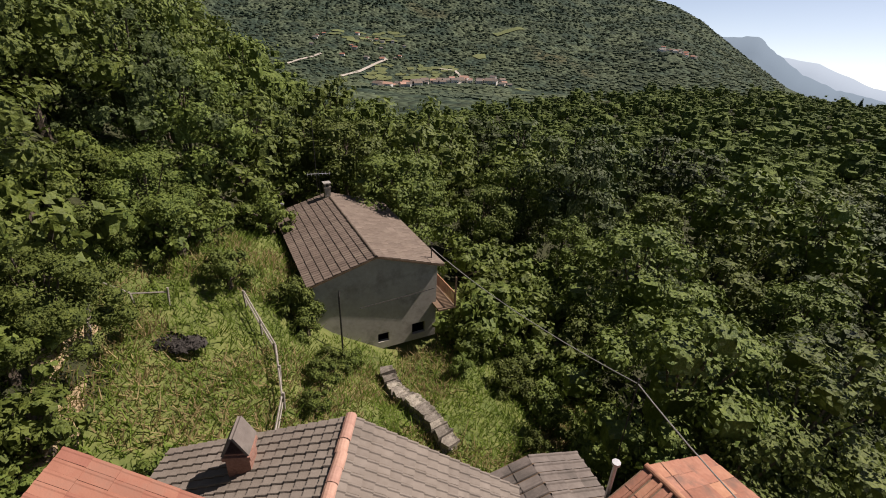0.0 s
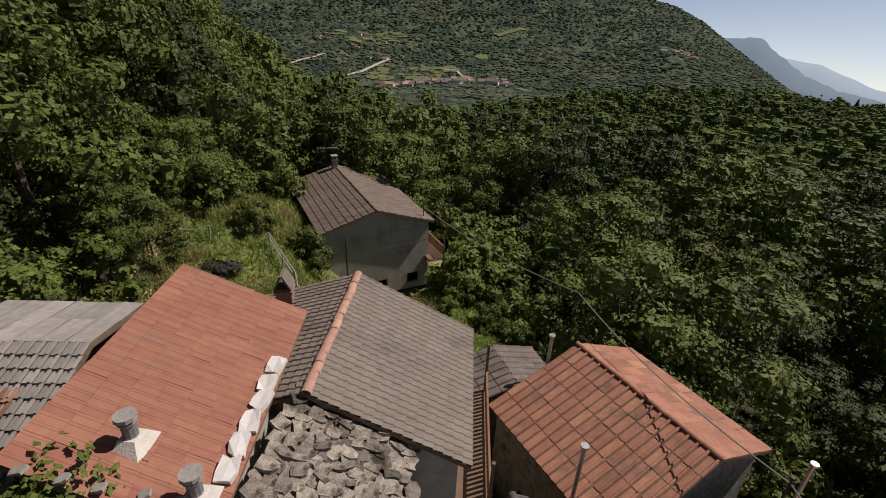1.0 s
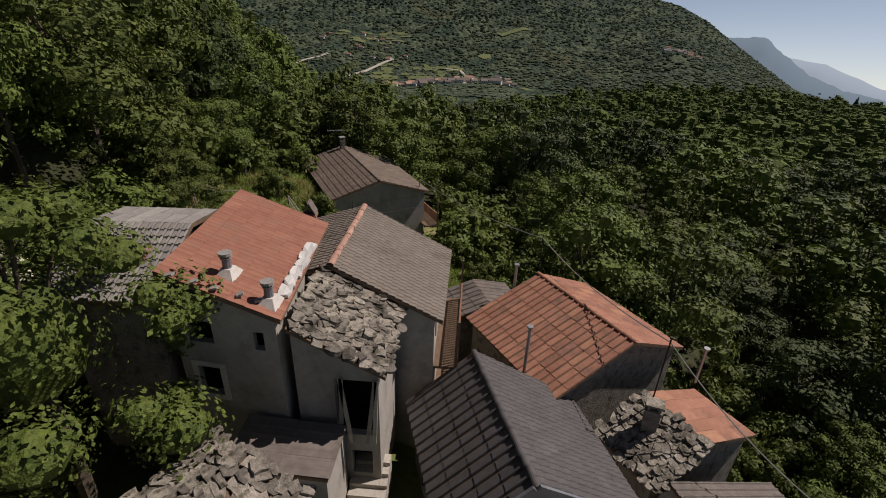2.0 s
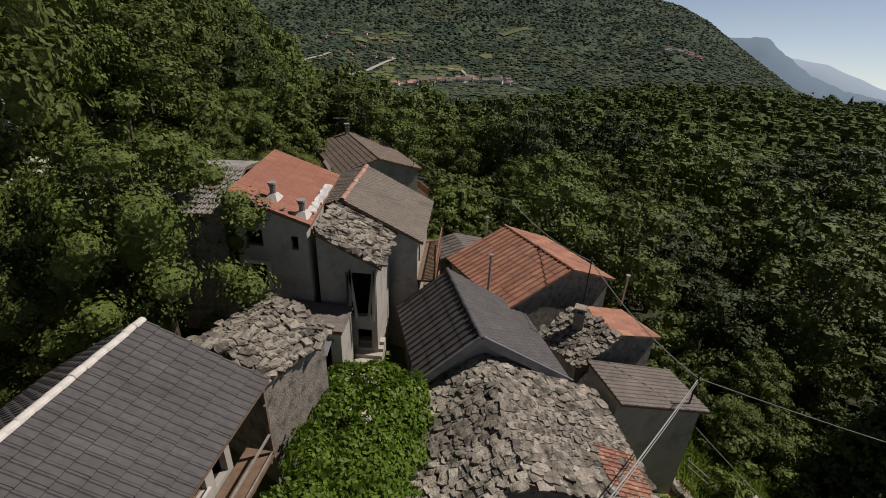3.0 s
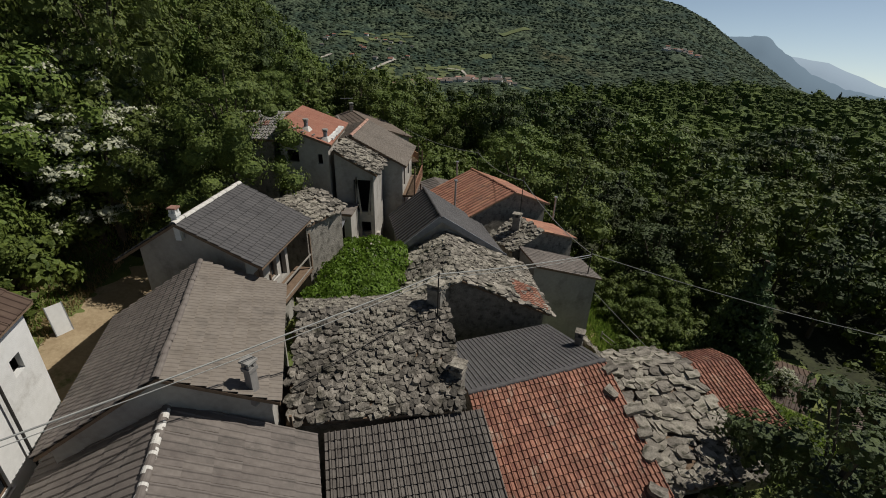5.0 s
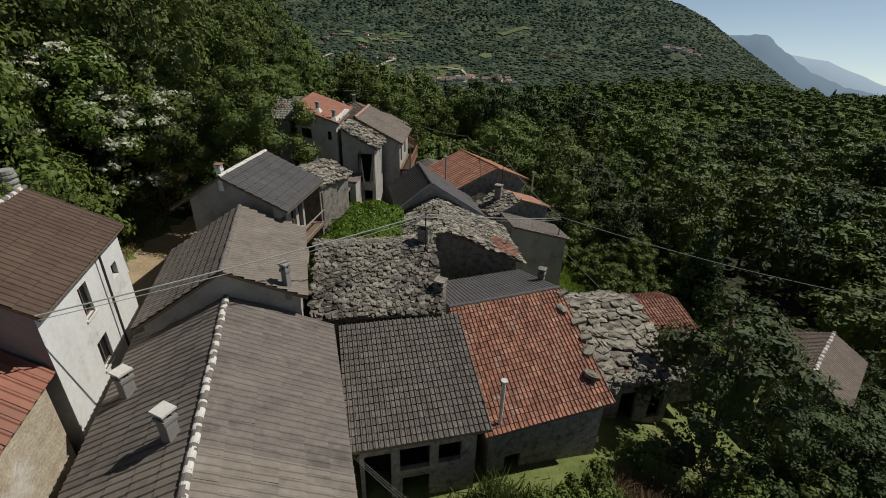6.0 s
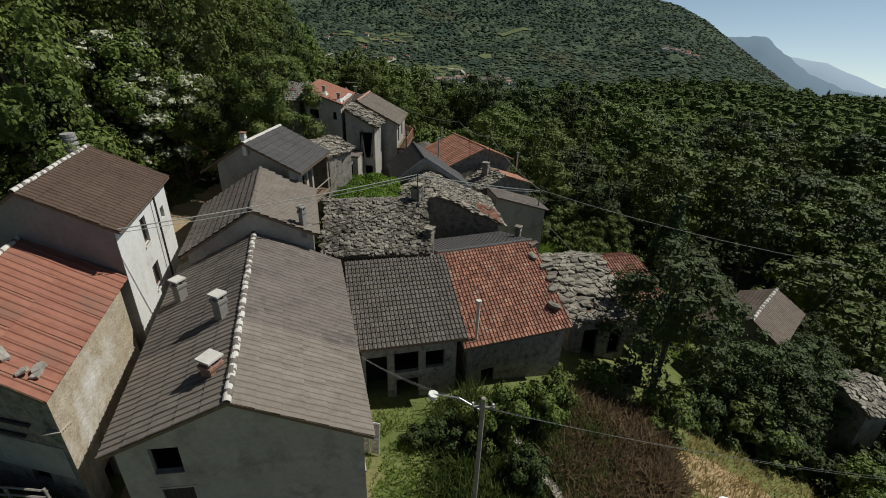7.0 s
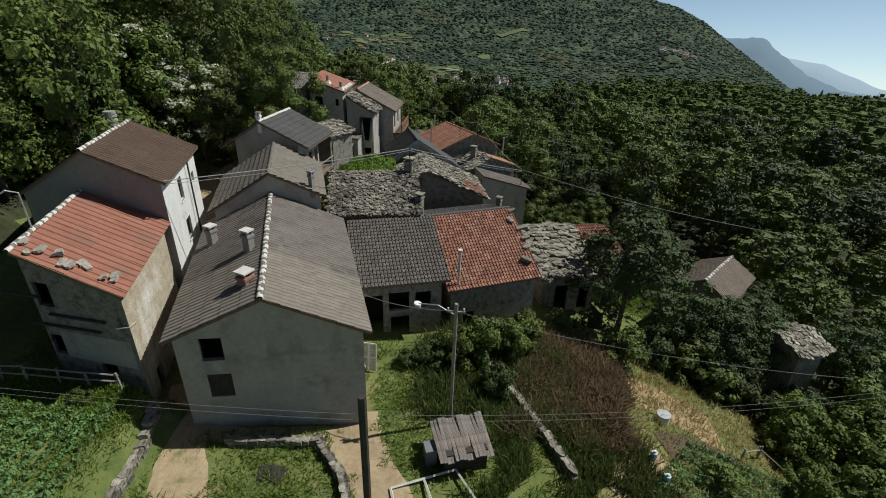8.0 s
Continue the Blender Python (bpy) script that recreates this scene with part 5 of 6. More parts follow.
far_wood = new("far_woodland", quads("far_woodland", np.concatenate(crowns).reshape(-1, 3), SLOPE_LEAF))
tagged(far_wood, "broad-leaved wood clothing the mountainside across the valley", "wood", kind="stuff")


# ---- gardens, lanes and fences ----
strip("earth_path", [(-3.6, -36.5), (-3.0, -39.0), (-1.6, -41.5), (-0.5, -44.0), (0.5, -50.0)], 1.25, EARTH, "dry trodden earth path beside the house", "path")
strip("earth_yard", [(5.2, -36.6), (5.9, -39.0), (7.6, -41.0), (9.0, -45.0), (9.5, -50.0)], 1.5, EARTH, "dry earth yard in front of the grey house", "path")
strip("earth_front", [(-2.6, -38.6), (0.5, -39.2), (4.6, -38.2)], 0.7, EARTH, "bare earth along the foot of the gable", "path")
strip("earth_lane", [(-11.8, -8.0), (-13.4, -13.0), (-13.8, -18.0), (-11.4, -22.5), (-8.0, -27.5), (-5.0, -33.0)], 3.5, EARTH, "dry earth yard behind the houses", "path")
strip("earth_field", [(21.6, -29.8), (25.0, -30.4), (28.6, -30.6)], 2.0, STRAW, "straw-coloured dry field below the village", "field")
strip("earth_bank", [(18.5, -38.5), (20.6, -37.0), (22.6, -35.6)], 1.2, EARTH, "bare earth bank beside the vegetable plot", "field")
strip("tilled_soil", [(23.0, -34.6), (26.0, -33.4), (29.5, -33.2)], 1.0, DARK_SOIL, "strip of dark tilled soil", "field", lift=0.06)
strip("wood_ash", [(1.7, -40.9), (2.3, -40.8), (2.9, -40.9)], 0.5, ASH, "burnt patch of ash and embers in the grass", "ash patch", lift=0.07)
strip("earth_terrace", [(15.0, -8.5), (17.6, -5.0), (18.4, -1.5), (18.6, 2.0)], 1.1, STRAW, "dry grass terrace under the tall narrow house", "field")
strip("earth_track", [(-17.0, 14.0), (-15.6, 10.6), (-13.8, 7.4), (-12.0, 5.0)], 0.9, EARTH, "brown earth track below the meadow fence", "path")
strip("stone_lane", [(-0.6, -6.4), (-0.2, -9.0), (3.4, -11.5), (3.6, -16.0)], 0.8, PAVING, "pale paved lane between the houses", "path")


def blades(name, count, area, tall, wide, mat, label, seed, lean=0.35, skip=None, clump=1.0):
    """Blades of grass or weeds over an area given as a function of two random numbers."""
    rng = np.random.default_rng(seed)
    u = rng.random((count, 2))
    xy = np.array([area(a, b) for a, b in u]) + rng.normal(size=(count, 2)) * 0.55
    if skip:
        xy = np.array([p for p in xy if not skip(*p)])
    n = len(xy)
    z = np.array([ground_height(x, y) for x, y in xy])
    patch = np.array([0.55 + 0.9 * abs(noise.noise((x * 0.45, y * 0.45, seed))) * clump for x, y in xy])
    h = (tall * (0.5 + rng.random(n)) * patch)[:, None]
    a = rng.random(n) * 6.28
    side = np.stack([np.cos(a), np.sin(a), 0 * a], 1) * wide
    tip = rng.normal(size=(n, 3)) * lean * h
    tip[:, 2] = h[:, 0]
    p = np.column_stack([xy, z])
    v = np.stack([p - side, p + side, p + tip + side * 0.35, p + tip - side * 0.35], 1).reshape(-1, 3)
    return tagged(new(name, quads(name, v, mat)), label, "grass", kind="stuff")


def built(x, y):
    for key, h in houses.items():
        q = h.matrix_world.inverted() @ Vector((x, y, 0))
        length, wl, wr, skew = plan[key]
        if -wl < q.x < wr and 0 < q.y - skew * q.x < length:
            return True
    return False


def bare(x, y):
    return built(x, y) or abs(noise.noise((x * 0.18, y * 0.18, 7))) < 0.05


on_path = [(-3.6, -36.5), (-3.0, -39.0), (-1.6, -41.5), (-0.5, -44.0), (0.5, -50.0), (5.2, -36.6), (5.9, -39.0), (7.6, -41.0), (9.0, -45.0)]
blades("meadow_grass", 60000, lambda a, b: (-14 + 32 * a, -50 + 20 * b), 0.24, 0.03, SOFT_GRASS, "long green meadow grass in the garden", 1, lean=0.7, skip=lambda x, y: bare(x, y) or any(math.hypot(x - p[0], y - p[1]) < 1.35 for p in on_path))
blades("hill_grass", 32000, lambda a, b: (-19 + 31 * a, 5 + 24 * b), 0.42, 0.04, SOFT_GRASS, "tall rough grass on the upper meadow", 2, lean=0.7, skip=lambda x, y: built(x, y))
blades("dry_hill_grass", 22000, lambda a, b: (-17 + 28 * a, 6 + 20 * b), 0.45, 0.035, DRY_GRASS, "straw-coloured dry grass among the green", 3, lean=0.7, skip=lambda x, y: built(x, y) or noise.noise((x * 0.2, y * 0.2, 1)) < -0.05)
blades("russet_weed", 22000, lambda a, b: (13.4 + 7.4 * a + 1.8 * b, -36.8 + 11.5 * b), 0.75, 0.045, RUST_GRASS, "dense stand of dead russet weeds", 4, lean=0.5, skip=lambda x, y: built(x, y) or min(x - 13.2, 22.4 - x, y + 37.2, -25.2 - y) < 0.9 + 2.0 * noise.noise((x * 0.35, y * 0.35, 4)))
blades("slope_grass", 22000, lambda a, b: (15 + 17 * a, -14 + 22 * b), 0.5, 0.05, SOFT_GRASS, "rough green growth on the slope below the houses", 5, skip=lambda x, y: built(x, y))
blades("yard_grass", 9000, lambda a, b: (-21 + 6 * a, -24 + 22 * b), 0.35, 0.04, DRY_GRASS, "dry grass and weeds at the edge of the yard", 6, skip=lambda x, y: built(x, y) or x > -16.5)
blades("field_grass", 12000, lambda a, b: (20 + 20 * a, -40 + 14 * b), 0.4, 0.04, DRY_GRASS, "dry stubble and grass on the lower field", 7, skip=lambda x, y: built(x, y))
blades("weed_bank", 17000, lambda a, b: (8.5 + 9 * a, -36 + 8 * b), 0.75, 0.04, WEED, "tall green weeds in front of the outbuildings", 8, skip=lambda x, y: built(x, y) or math.hypot(x - 11.2, y + 38.3) < 1.6)


blades("plot_grass", 9000, lambda a, b: (-14.5 + 9.5 * a, -41.2 + 2.9 * b - 0.3 * a), 0.34, 0.04, SOFT_GRASS, "bright long grass between the fence and the vegetable rows", 11)
blades("slope_yard_grass", 9000, lambda a, b: (-27 + 13 * a, -24 + 22 * b), 0.45, 0.05, SOFT_GRASS, "rough grass behind the white house", 14, skip=lambda x, y: built(x, y) or x > -17.5)
blades("shed_weeds", 14000, lambda a, b: (12.0 + 7.5 * a, -46 + 11 * b), 0.7, 0.035, WEED, "tall green weeds round the hen shed", 12, skip=lambda x, y: math.hypot(x - 11.1, y + 38.4) < 1.9 or noise.noise((x * 0.3, y * 0.3, 2)) < -0.12)
blades("bank_weeds", 7000, lambda a, b: (16.5 + 6 * a, -41 + 5.5 * b), 0.6, 0.035, WEED, "tall weeds along the bare bank", 15, skip=lambda x, y: noise.noise((x * 0.4, y * 0.4, 6)) < -0.1)
blades("lower_garden", 14000, lambda a, b: (19 + 19 * a, -9 + 17 * b), 0.6, 0.07, SOFT_GRASS, "rough grass and weeds in the lower garden", 13, skip=lambda x, y: built(x, y))


def crop_row(x0, y0, x1, y1, rng, size, mat, label):
    n = max(3, int(math.hypot(x1 - x0, y1 - y0) / (size * 0.9)))
    lumps = []
    for k in range(n):
        x, y = x0 + (x1 - x0) * k / n + rng.uniform(-0.08, 0.08), y0 + (y1 - y0) * k / n
        s = size * rng.uniform(0.35, 0.6)
        lumps.append((x, y, ground_height(x, y) + s * 0.7, s, s, s))
    v = leaf_cloud(np.random.default_rng(int(rng.random() * 1e6)), lumps, n * 85, size * 0.135, 0.9, hang=-0.5)
    return tagged(new("crop_row", quads("crop_row", v, mat)), label, "crop row", "rows of the kitchen gardens")


field = random.Random(12)
for k in range(15):
    x = -13.8 + 0.62 * k
    crop_row(x, -40.9 + 0.03 * k, x + 0.9, -48.5, field, 0.5, CROP, "row of knee-high leafy potato plants")
for k in range(9):
    y = -39.6 + 0.75 * k
    crop_row(20.4 + 0.6 * k, y, 30.0 + 0.5 * k, y - 0.2 + 0.12 * k, field, 0.6, CROP, "row of broad-leaved vegetables")


def stone_wall(points, tall, thick, label, seed, stones=True):
    """A dry wall of separate rough stones in courses."""
    rng = random.Random(seed)
    pool = [slab_mesh(rng, SLATE) for _ in range(6)]
    mid = Vector((points[0][0], points[0][1], ground_height(*points[0])))
    top = empty("stone_wall", Matrix.Translation(mid), label, "wall", "low garden walls")
    for a, b in zip(points, points[1:]):
        length = math.dist(a, b)
        turn = math.atan2(b[1] - a[1], b[0] - a[0])
        rows = max(1, round(tall / 0.2))
        for j in range(rows):
            s = -0.1 * (j % 2)
            while s < length:
                w = rng.uniform(0.3, 0.6)
                x, y = a[0] + (b[0] - a[0]) * s / length, a[1] + (b[1] - a[1]) * s / length
                m = Matrix.Translation((x, y, ground_height(x, y) - 0.06 + j * tall / rows)) @ Matrix.Rotation(turn + rng.uniform(-0.12, 0.12), 4, "Z") @ Matrix.Translation((0, -thick / 2 + rng.uniform(-0.05, 0.05), 0)) @ Matrix.Diagonal((w * 1.04, thick, tall / rows * 1.15, 1))
                ob = part("wall_stone", rng.choice(pool), top)
                ob.matrix_basis = Matrix.Translation(-mid) @ m
                s += w
    return top


stone_wall([(-0.3, -39.6), (3.9, -38.9), (5.6, -40.6), (6.6, -43.0), (7.0, -47.0)], 0.45, 0.4, "low dry-stone wall round a grass plot", 1)
stone_wall([(-4.3, 20.0), (-3.2, 18.0), (-1.7, 16.0), (-0.2, 14.2)], 0.9, 0.8, "tumbled dry-stone wall running down the meadow", 2)
stone_wall([(-3.9, -39.2), (-3.6, -41.0), (-3.4, -43.5), (-3.2, -47.0)], 0.7, 0.4, "rough stone edging between the path and the plot", 5)
stone_wall([(17.3, -3.0), (18.2, -5.0), (19.3, -7.2)], 0.8, 0.35, "low stone wall below the tall narrow house", 3)
stone_wall([(12.6, -31.0), (14.5, -34.0), (16.8, -38.5)], 0.6, 0.4, "overgrown stone wall at the edge of the weeds", 4)


def fence(points, tall, rails, label, seed, gap=1.6):
    rng = random.Random(seed)
    p0 = points[0]
    mid = Vector((p0[0], p0[1], ground_height(*p0)))
    top = empty("fence", Matrix.Translation(mid), label, "fence", "wooden fences")
    for a, b in zip(points, points[1:]):
        n = max(1, round(math.dist(a, b) / gap))
        spots_ = [Vector((a[0] + (b[0] - a[0]) * k / n, a[1] + (b[1] - a[1]) * k / n, 0)) for k in range(n + 1)]
        for p in spots_:
            p.z = ground_height(p.x, p.y)
            tip = p + Vector((rng.uniform(-0.12, 0.12), rng.uniform(-0.12, 0.12), tall * rng.uniform(0.9, 1.15)))
            part("post", mesh_of("post", *pipe([p - mid - Vector((0, 0, 0.2)), tip - mid], 0.06, 5), GREY_WOOD), top)
        for h in rails:
            for p, q in zip(spots_, spots_[1:]):
                up = Vector((0, 0, tall * h))
                part("rail", mesh_of("rail", *pipe([p + up - mid, q + up - mid + Vector((0, 0, rng.uniform(-0.08, 0.08)))], 0.045, 5), GREY_WOOD), top)
    return top


fence([(-14.0, -39.3), (-10.0, -39.2), (-5.4, -39.1)], 1.05, (0.55, 0.95), "grey post-and-rail fence in front of the old house", 1)
fence([(-17.2, 15.0), (-15.4, 12.2)], 1.2, (0.5, 0.9), "weathered board fence at the edge of the meadow", 2)
fence([(-11.4, 17.8), (-8.9, 15.2), (-7.7, 12.6), (-7.3, 10.6)], 1.1, (0.6, 0.95), "leaning wooden fence along the meadow", 3)
fence([(-17.0, 15.1), (-14.3, 15.9)], 0.9, (0.85,), "low rail fence along the upper edge", 4)
fence([(29.5, -32.5), (31.5, -31.2), (33.4, -32.5)], 1.0, (0.9,), "broken grey rail fence on the dry field", 5)
fence([(19.5, -1.0), (21.5, -3.4), (23.5, -6.4)], 1.0, (0.5, 0.95), "old rail fence above the lower garden", 6)


# poles and cables
def pole(x, y, top_z, r, mat, label, arms=True):
    z = ground_height(x, y)
    thing = empty("utility_pole", Matrix.Translation((x, y, z)), label, "pole", "utility poles")
    h = top_z - z
    part("shaft", mesh_of("shaft", *pipe([(0, 0, -0.6), (0, 0, h * 0.5), (0, 0, h)], r, 8), mat), thing)
    if arms:
        part("crossarm", mesh_of("crossarm", *block(-0.45, 0.45, -0.04, 0.04, h - 0.5, h - 0.42), mat), thing)
        me = mesh_of("insulator", *pipe([(0, 0, h - 0.42), (0, 0, h - 0.26)], 0.045, 6), WHITE)
        for dx in (-0.38, 0, 0.38):
            part("insulator", me, thing).location.x = dx
    return thing


lamp_pole = pole(10.45, -36.3, 11.0, 0.09, GREY_WOOD, "grey wooden utility pole with wires in the garden")
part("lamp_arm", mesh_of("lamp_arm", *pipe([(0, 0, 7.1), (-0.9, 0.2, 7.5), (-1.9, 0.4, 7.4)], 0.03, 5), ZINC), lamp_pole)
part("lamp_head", mesh_of("lamp_head", *pipe([(-1.9, 0.4, 7.42), (-1.92, 0.4, 7.32), (-1.95, 0.4, 7.26)], 0.2, 10), WHITE), lamp_pole, "white enamel street lamp head")
pole(8.48, -47.04, 15.2, 0.11, DARK_WOOD, "tall dark tarred utility pole", arms=False)
P1 = (10.45, -36.3, 10.7)
for k in range(3):
    cable([(3.6 + 0.2 * k, -29.6, 7.2 - 0.12 * k), (P1[0] - 0.3 + 0.3 * k, P1[1], 10.6)], 0.006, 0.35)
cable([(10.8, -36.3, 10.5), (30.0, -36.0, 8.0)], 0.004, 0.5)
cable([(10.5, -36.3, 10.5), (30.5, -35.6, 7.7)], 0.004, 0.5)
for k in range(2):
    cable([(-14.0, -46.5, 15.0 - 0.2 * k), (8.4, -47.04, 14.6 - 0.2 * k), (26.0, -44.0, 14.8 - 0.2 * k)], 0.003, 0.5)
flue(-2.0, 25.15, 9.4, 10.5, 0.035, DARK_METAL, "iron cable bracket on the far house")
flue(7.5, 12.4, 5.0, 11.1, 0.03, DARK_WOOD, "slender wooden post carrying the cable")
flue(11.2, 0.5, 9.0, 12.2, 0.035, DARK_METAL, "thin iron mast carrying the cable")
flue(16.4, -4.0, 6.0, 8.3, 0.045, DARK_METAL, "iron mast on the corner of the roof")
flue(5.75, -18.2, 11.0, 13.5, 0.035, DARK_METAL, "iron hook mast beside the chimney on the slab roof")
cable([(-2.0, 25.15, 10.3), (7.5, 12.4, 11.0), (11.2, 0.5, 12.1), (16.4, -4.0, 8.1)], 0.028, 0.5, "pale overhead cable running past the roofs")
cable([(16.4, -4.0, 8.1), (45.0, -9.0, 4.0)], 0.022, 0.6)
cable([(16.4, -4.0, 8.0), (5.75, -18.2, 13.6), (-6.35, -31.2, 14.5)], 0.03, 0.14, "thick pale cable slung across the roofs")
cable([(16.45, -4.0, 7.85), (5.75, -18.25, 13.45), (-6.35, -31.15, 14.3)], 0.016, 0.2)
cable([(16.8, -4.3, 5.2), (24.5, -8.0, -1.0)], 0.02, 0.1, "guy cable from the wall down to the garden")
mast = tagged(new("bracket", mesh_of("bracket", *pipe([(-10.2, -36.0, 12.9), (-10.2, -36.0, 15.3), (-10.5, -36.3, 15.5), (-10.9, -36.6, 15.2)], 0.04, 6), ZINC)), "bent metal conduit rising from the roof edge", "conduit")
cable([(-10.9, -36.6, 15.2), (-14.5, -40.5, 15.3)], 0.03, 0.1)


def antenna(x, y, z, turn, label="rake-shaped television antenna on a thin mast"):
    thing = empty("antenna", Matrix.Translation((x, y, z)) @ Matrix.Rotation(radians(turn), 4, "Z"), label, "antenna", "roof antennas")
    part("mast", mesh_of("mast", *pipe([(0, 0, -1.0), (0, 0, 1.7)], 0.025, 5), DARK_METAL), thing)
    boom = part("boom", mesh_of("boom", *pipe([(-0.9, 0, 1.6), (0.9, 0, 1.6)], 0.02, 4), ZINC), thing)
    me = mesh_of("element", *pipe([(0, -0.45, 1.6), (0, 0.45, 1.6)], 0.012, 4), ZINC)
    for k in range(7):
        part("element", me, boom).location.x = -0.84 + 0.28 * k


antenna(-11.6, 32.6, 10.9, 20)
flue(-11.9, 32.9, 10.6, 16.4, 0.03, DARK_METAL, "tall thin aerial mast behind the far house")

# the vine pergola between the houses
perg = empty("pergola", Matrix.Translation((0.6, -11.2, ground_height(0.6, -11.2))), "wooden pergola covered with a thick bright green vine", "pergola")
base_z = ground_height(0.6, -11.2)
rng = np.random.default_rng(77)
lumps = []
for k in range(60):
    u, w = rng.random(), rng.random()
    x, y = -2.0 + 4.0 * u - 0.5 * (1 - w), -3.2 + 7.6 * w
    lumps.append((x, y, 8.7 + 0.5 * rng.random() + 0.25 * (1 - abs(2 * u - 1)) - base_z, 0.9, 0.9, 0.55))
for k in range(9):
    lumps.append((-2.2 + 0.45 * k, -3.3 + 0.4 * rng.random(), 7.9 - base_z - 0.5 * rng.random(), 0.5, 0.4, 0.8))
part("vine", quads("vine", leaf_cloud(rng, lumps, 15000, 0.115, 0.85, hang=0.7), VINE), perg, "dense canopy of light green vine leaves")
me = mesh_of("post", *block(-0.06, 0.06, -0.06, 0.06, -1.0, 8.5 - base_z), GREY_WOOD)
for x, y in ((-1.8, -2.8), (2.0, -2.8), (-1.8, 3.8), (2.0, 3.8)):
    part("post", me, perg).location = (x, y, 0)
me = mesh_of("beam", *block(-2.2, 2.4, -0.05, 0.05, 8.4 - base_z, 8.5 - base_z), GREY_WOOD)
for y in (-2.8, -0.6, 1.6, 3.8):
    part("beam", me, perg).location.y = y

# shed, cold frame and loose things
shed = empty("shed", Matrix.Translation((11.1, -38.4, ground_height(11.1, -38.4))) @ Matrix.Rotation(radians(18), 4, "Z"), "tumbledown hen shed under rusty striped sheeting", "shed")
part("body", mesh_of("body", *block(-1.1, 1.1, -0.9, 0.9, -0.3, 1.25), DARK_WOOD), shed)
me = mesh_of("roof_sheet", *block(-0.1, 0.085, -1.25, 1.2, 0, 0.035), STRIPED)
for k in range(14):
    ob = part("roof_sheet", me, shed)
    ob.matrix_basis = Matrix.Translation((-1.28 + 0.195 * k, 0, 1.34 + 0.012 * (k % 2))) @ Matrix.Rotation(0.16 + 0.035 * (k * k % 5 - 2), 4, "X")
part("board", mesh_of("board", *block(-1.9, -1.35, -0.4, 0.3, -0.2, 1.15), ZINC_DARK), shed, "grey board leaning at the side")
cold = empty("cold_frame", Matrix.Translation((9.8, -41.2, ground_height(9.8, -41.2))), "pale timber frame of an empty planting bed", "planting bed")
for a, b in (((-1.9, 0.4, 0.3), (1.1, 1.7, 0.3)), ((1.1, 1.7, 0.3), (2.1, 0.2, 0.3)), ((-0.4, 1.05, 0.3), (0.3, -0.6, 0.3)), ((-1.9, 0.4, 0.3), (-1.2, -1.4, 0.3))):
    part("timber", mesh_of("timber", *pipe([a, b], 0.07, 4), MORTAR), cold)


def loose_stone(x, y, z, s, parent_label, mat, seed, group, turn=0.0):
    rng_ = random.Random(seed)
    me = slab_mesh(rng_, mat)
    ob = new("stone", me)
    ob.matrix_world = Matrix.Translation((x, y, z)) @ Matrix.Rotation(turn, 4, "Z") @ Matrix.Rotation(-0.25, 4, "Y") @ Matrix.Diagonal((s, s * 0.7, s * 0.26, 1))
    return tagged(ob, parent_label, "stone", group)


roof_b = houses["B"]
loose = random.Random(3)
for k in range(12):
    lx, ly = 0.5 + 0.36 * k + loose.uniform(-0.15, 0.15), 0.35 + loose.uniform(0, 1.0)
    p = roof_b.matrix_world @ Vector((lx, ly - 0.5 * lx, 13.35 - 4.0 - 0.296 * lx + 0.13))
    loose_stone(p.x, p.y, p.z, loose.uniform(0.32, 0.5), "pale flat stone weighing down the red tiles", PALE_STONE, k, "stones on the roof", loose.uniform(0, 3))
for k in range(6):
    y = -3.5 + 0.62 * k
    loose_stone(-3.0 - 0.084 * (y + 4.4) + loose.uniform(-0.04, 0.04), y, 15.68, 0.5, "white painted stone along the verge of the red roof", WHITE, 40 + k, "verge stones", 1.45 + loose.uniform(-0.2, 0.2))
for k in range(5):
    loose_stone(-6.4 + 0.66 * k + loose.uniform(-0.1, 0.1), -4.45 + 0.05 * k, 16.74 - 0.21 * k, 0.24, "pale stone along the eave of the red roof", GREY_CAP, 60 + k, "eave stones", loose.uniform(0, 0.4))
# a plain white panel of unknown use, not a door
board = empty("old_door", Matrix.Translation((-16.0, -16.0, ground_height(-16.0, -16.0))) @ pose(0, 0, 0, -14, 0, 60), "white panel leaning at the edge of the yard", "door")
part("sheet", mesh_of("sheet", *block(-0.4, 0.4, -0.03, 0.03, 0, 1.8), WHITE), board)
part("frame", mesh_of("frame", *joined([block(-0.45, -0.4, -0.04, 0.04, 0, 1.85), block(0.4, 0.45, -0.04, 0.04, 0, 1.85)]), ZINC), board)
table = empty("garden_table", Matrix.Translation((22.6, -3.0, ground_height(22.6, -3.0))), "pale stone table in the lower garden", "table")
part("tabletop", mesh_of("tabletop", *block(-0.9, 0.9, -0.6, 0.6, 0.7, 0.8), PAVING), table)
for x in (-0.6, 0.6):
    part("leg", mesh_of("leg", *block(x - 0.12, x + 0.12, -0.4, 0.4, -0.3, 0.7), STONE), table)
bucket = empty("barrel", Matrix.Translation((23.8, -32.4, ground_height(23.8, -32.4))), "pale plastic water barrel on the dry field", "barrel")
part("drum", mesh_of("drum", *pipe([(0, 0, -0.1), (0, 0, 0.25), (0, 0, 0.6)], 0.4, 12), WHITE), bucket)
part("lid", mesh_of("lid", *pipe([(0, 0, 0.6), (0, 0, 0.66)], 0.42, 12), ZINC), bucket)
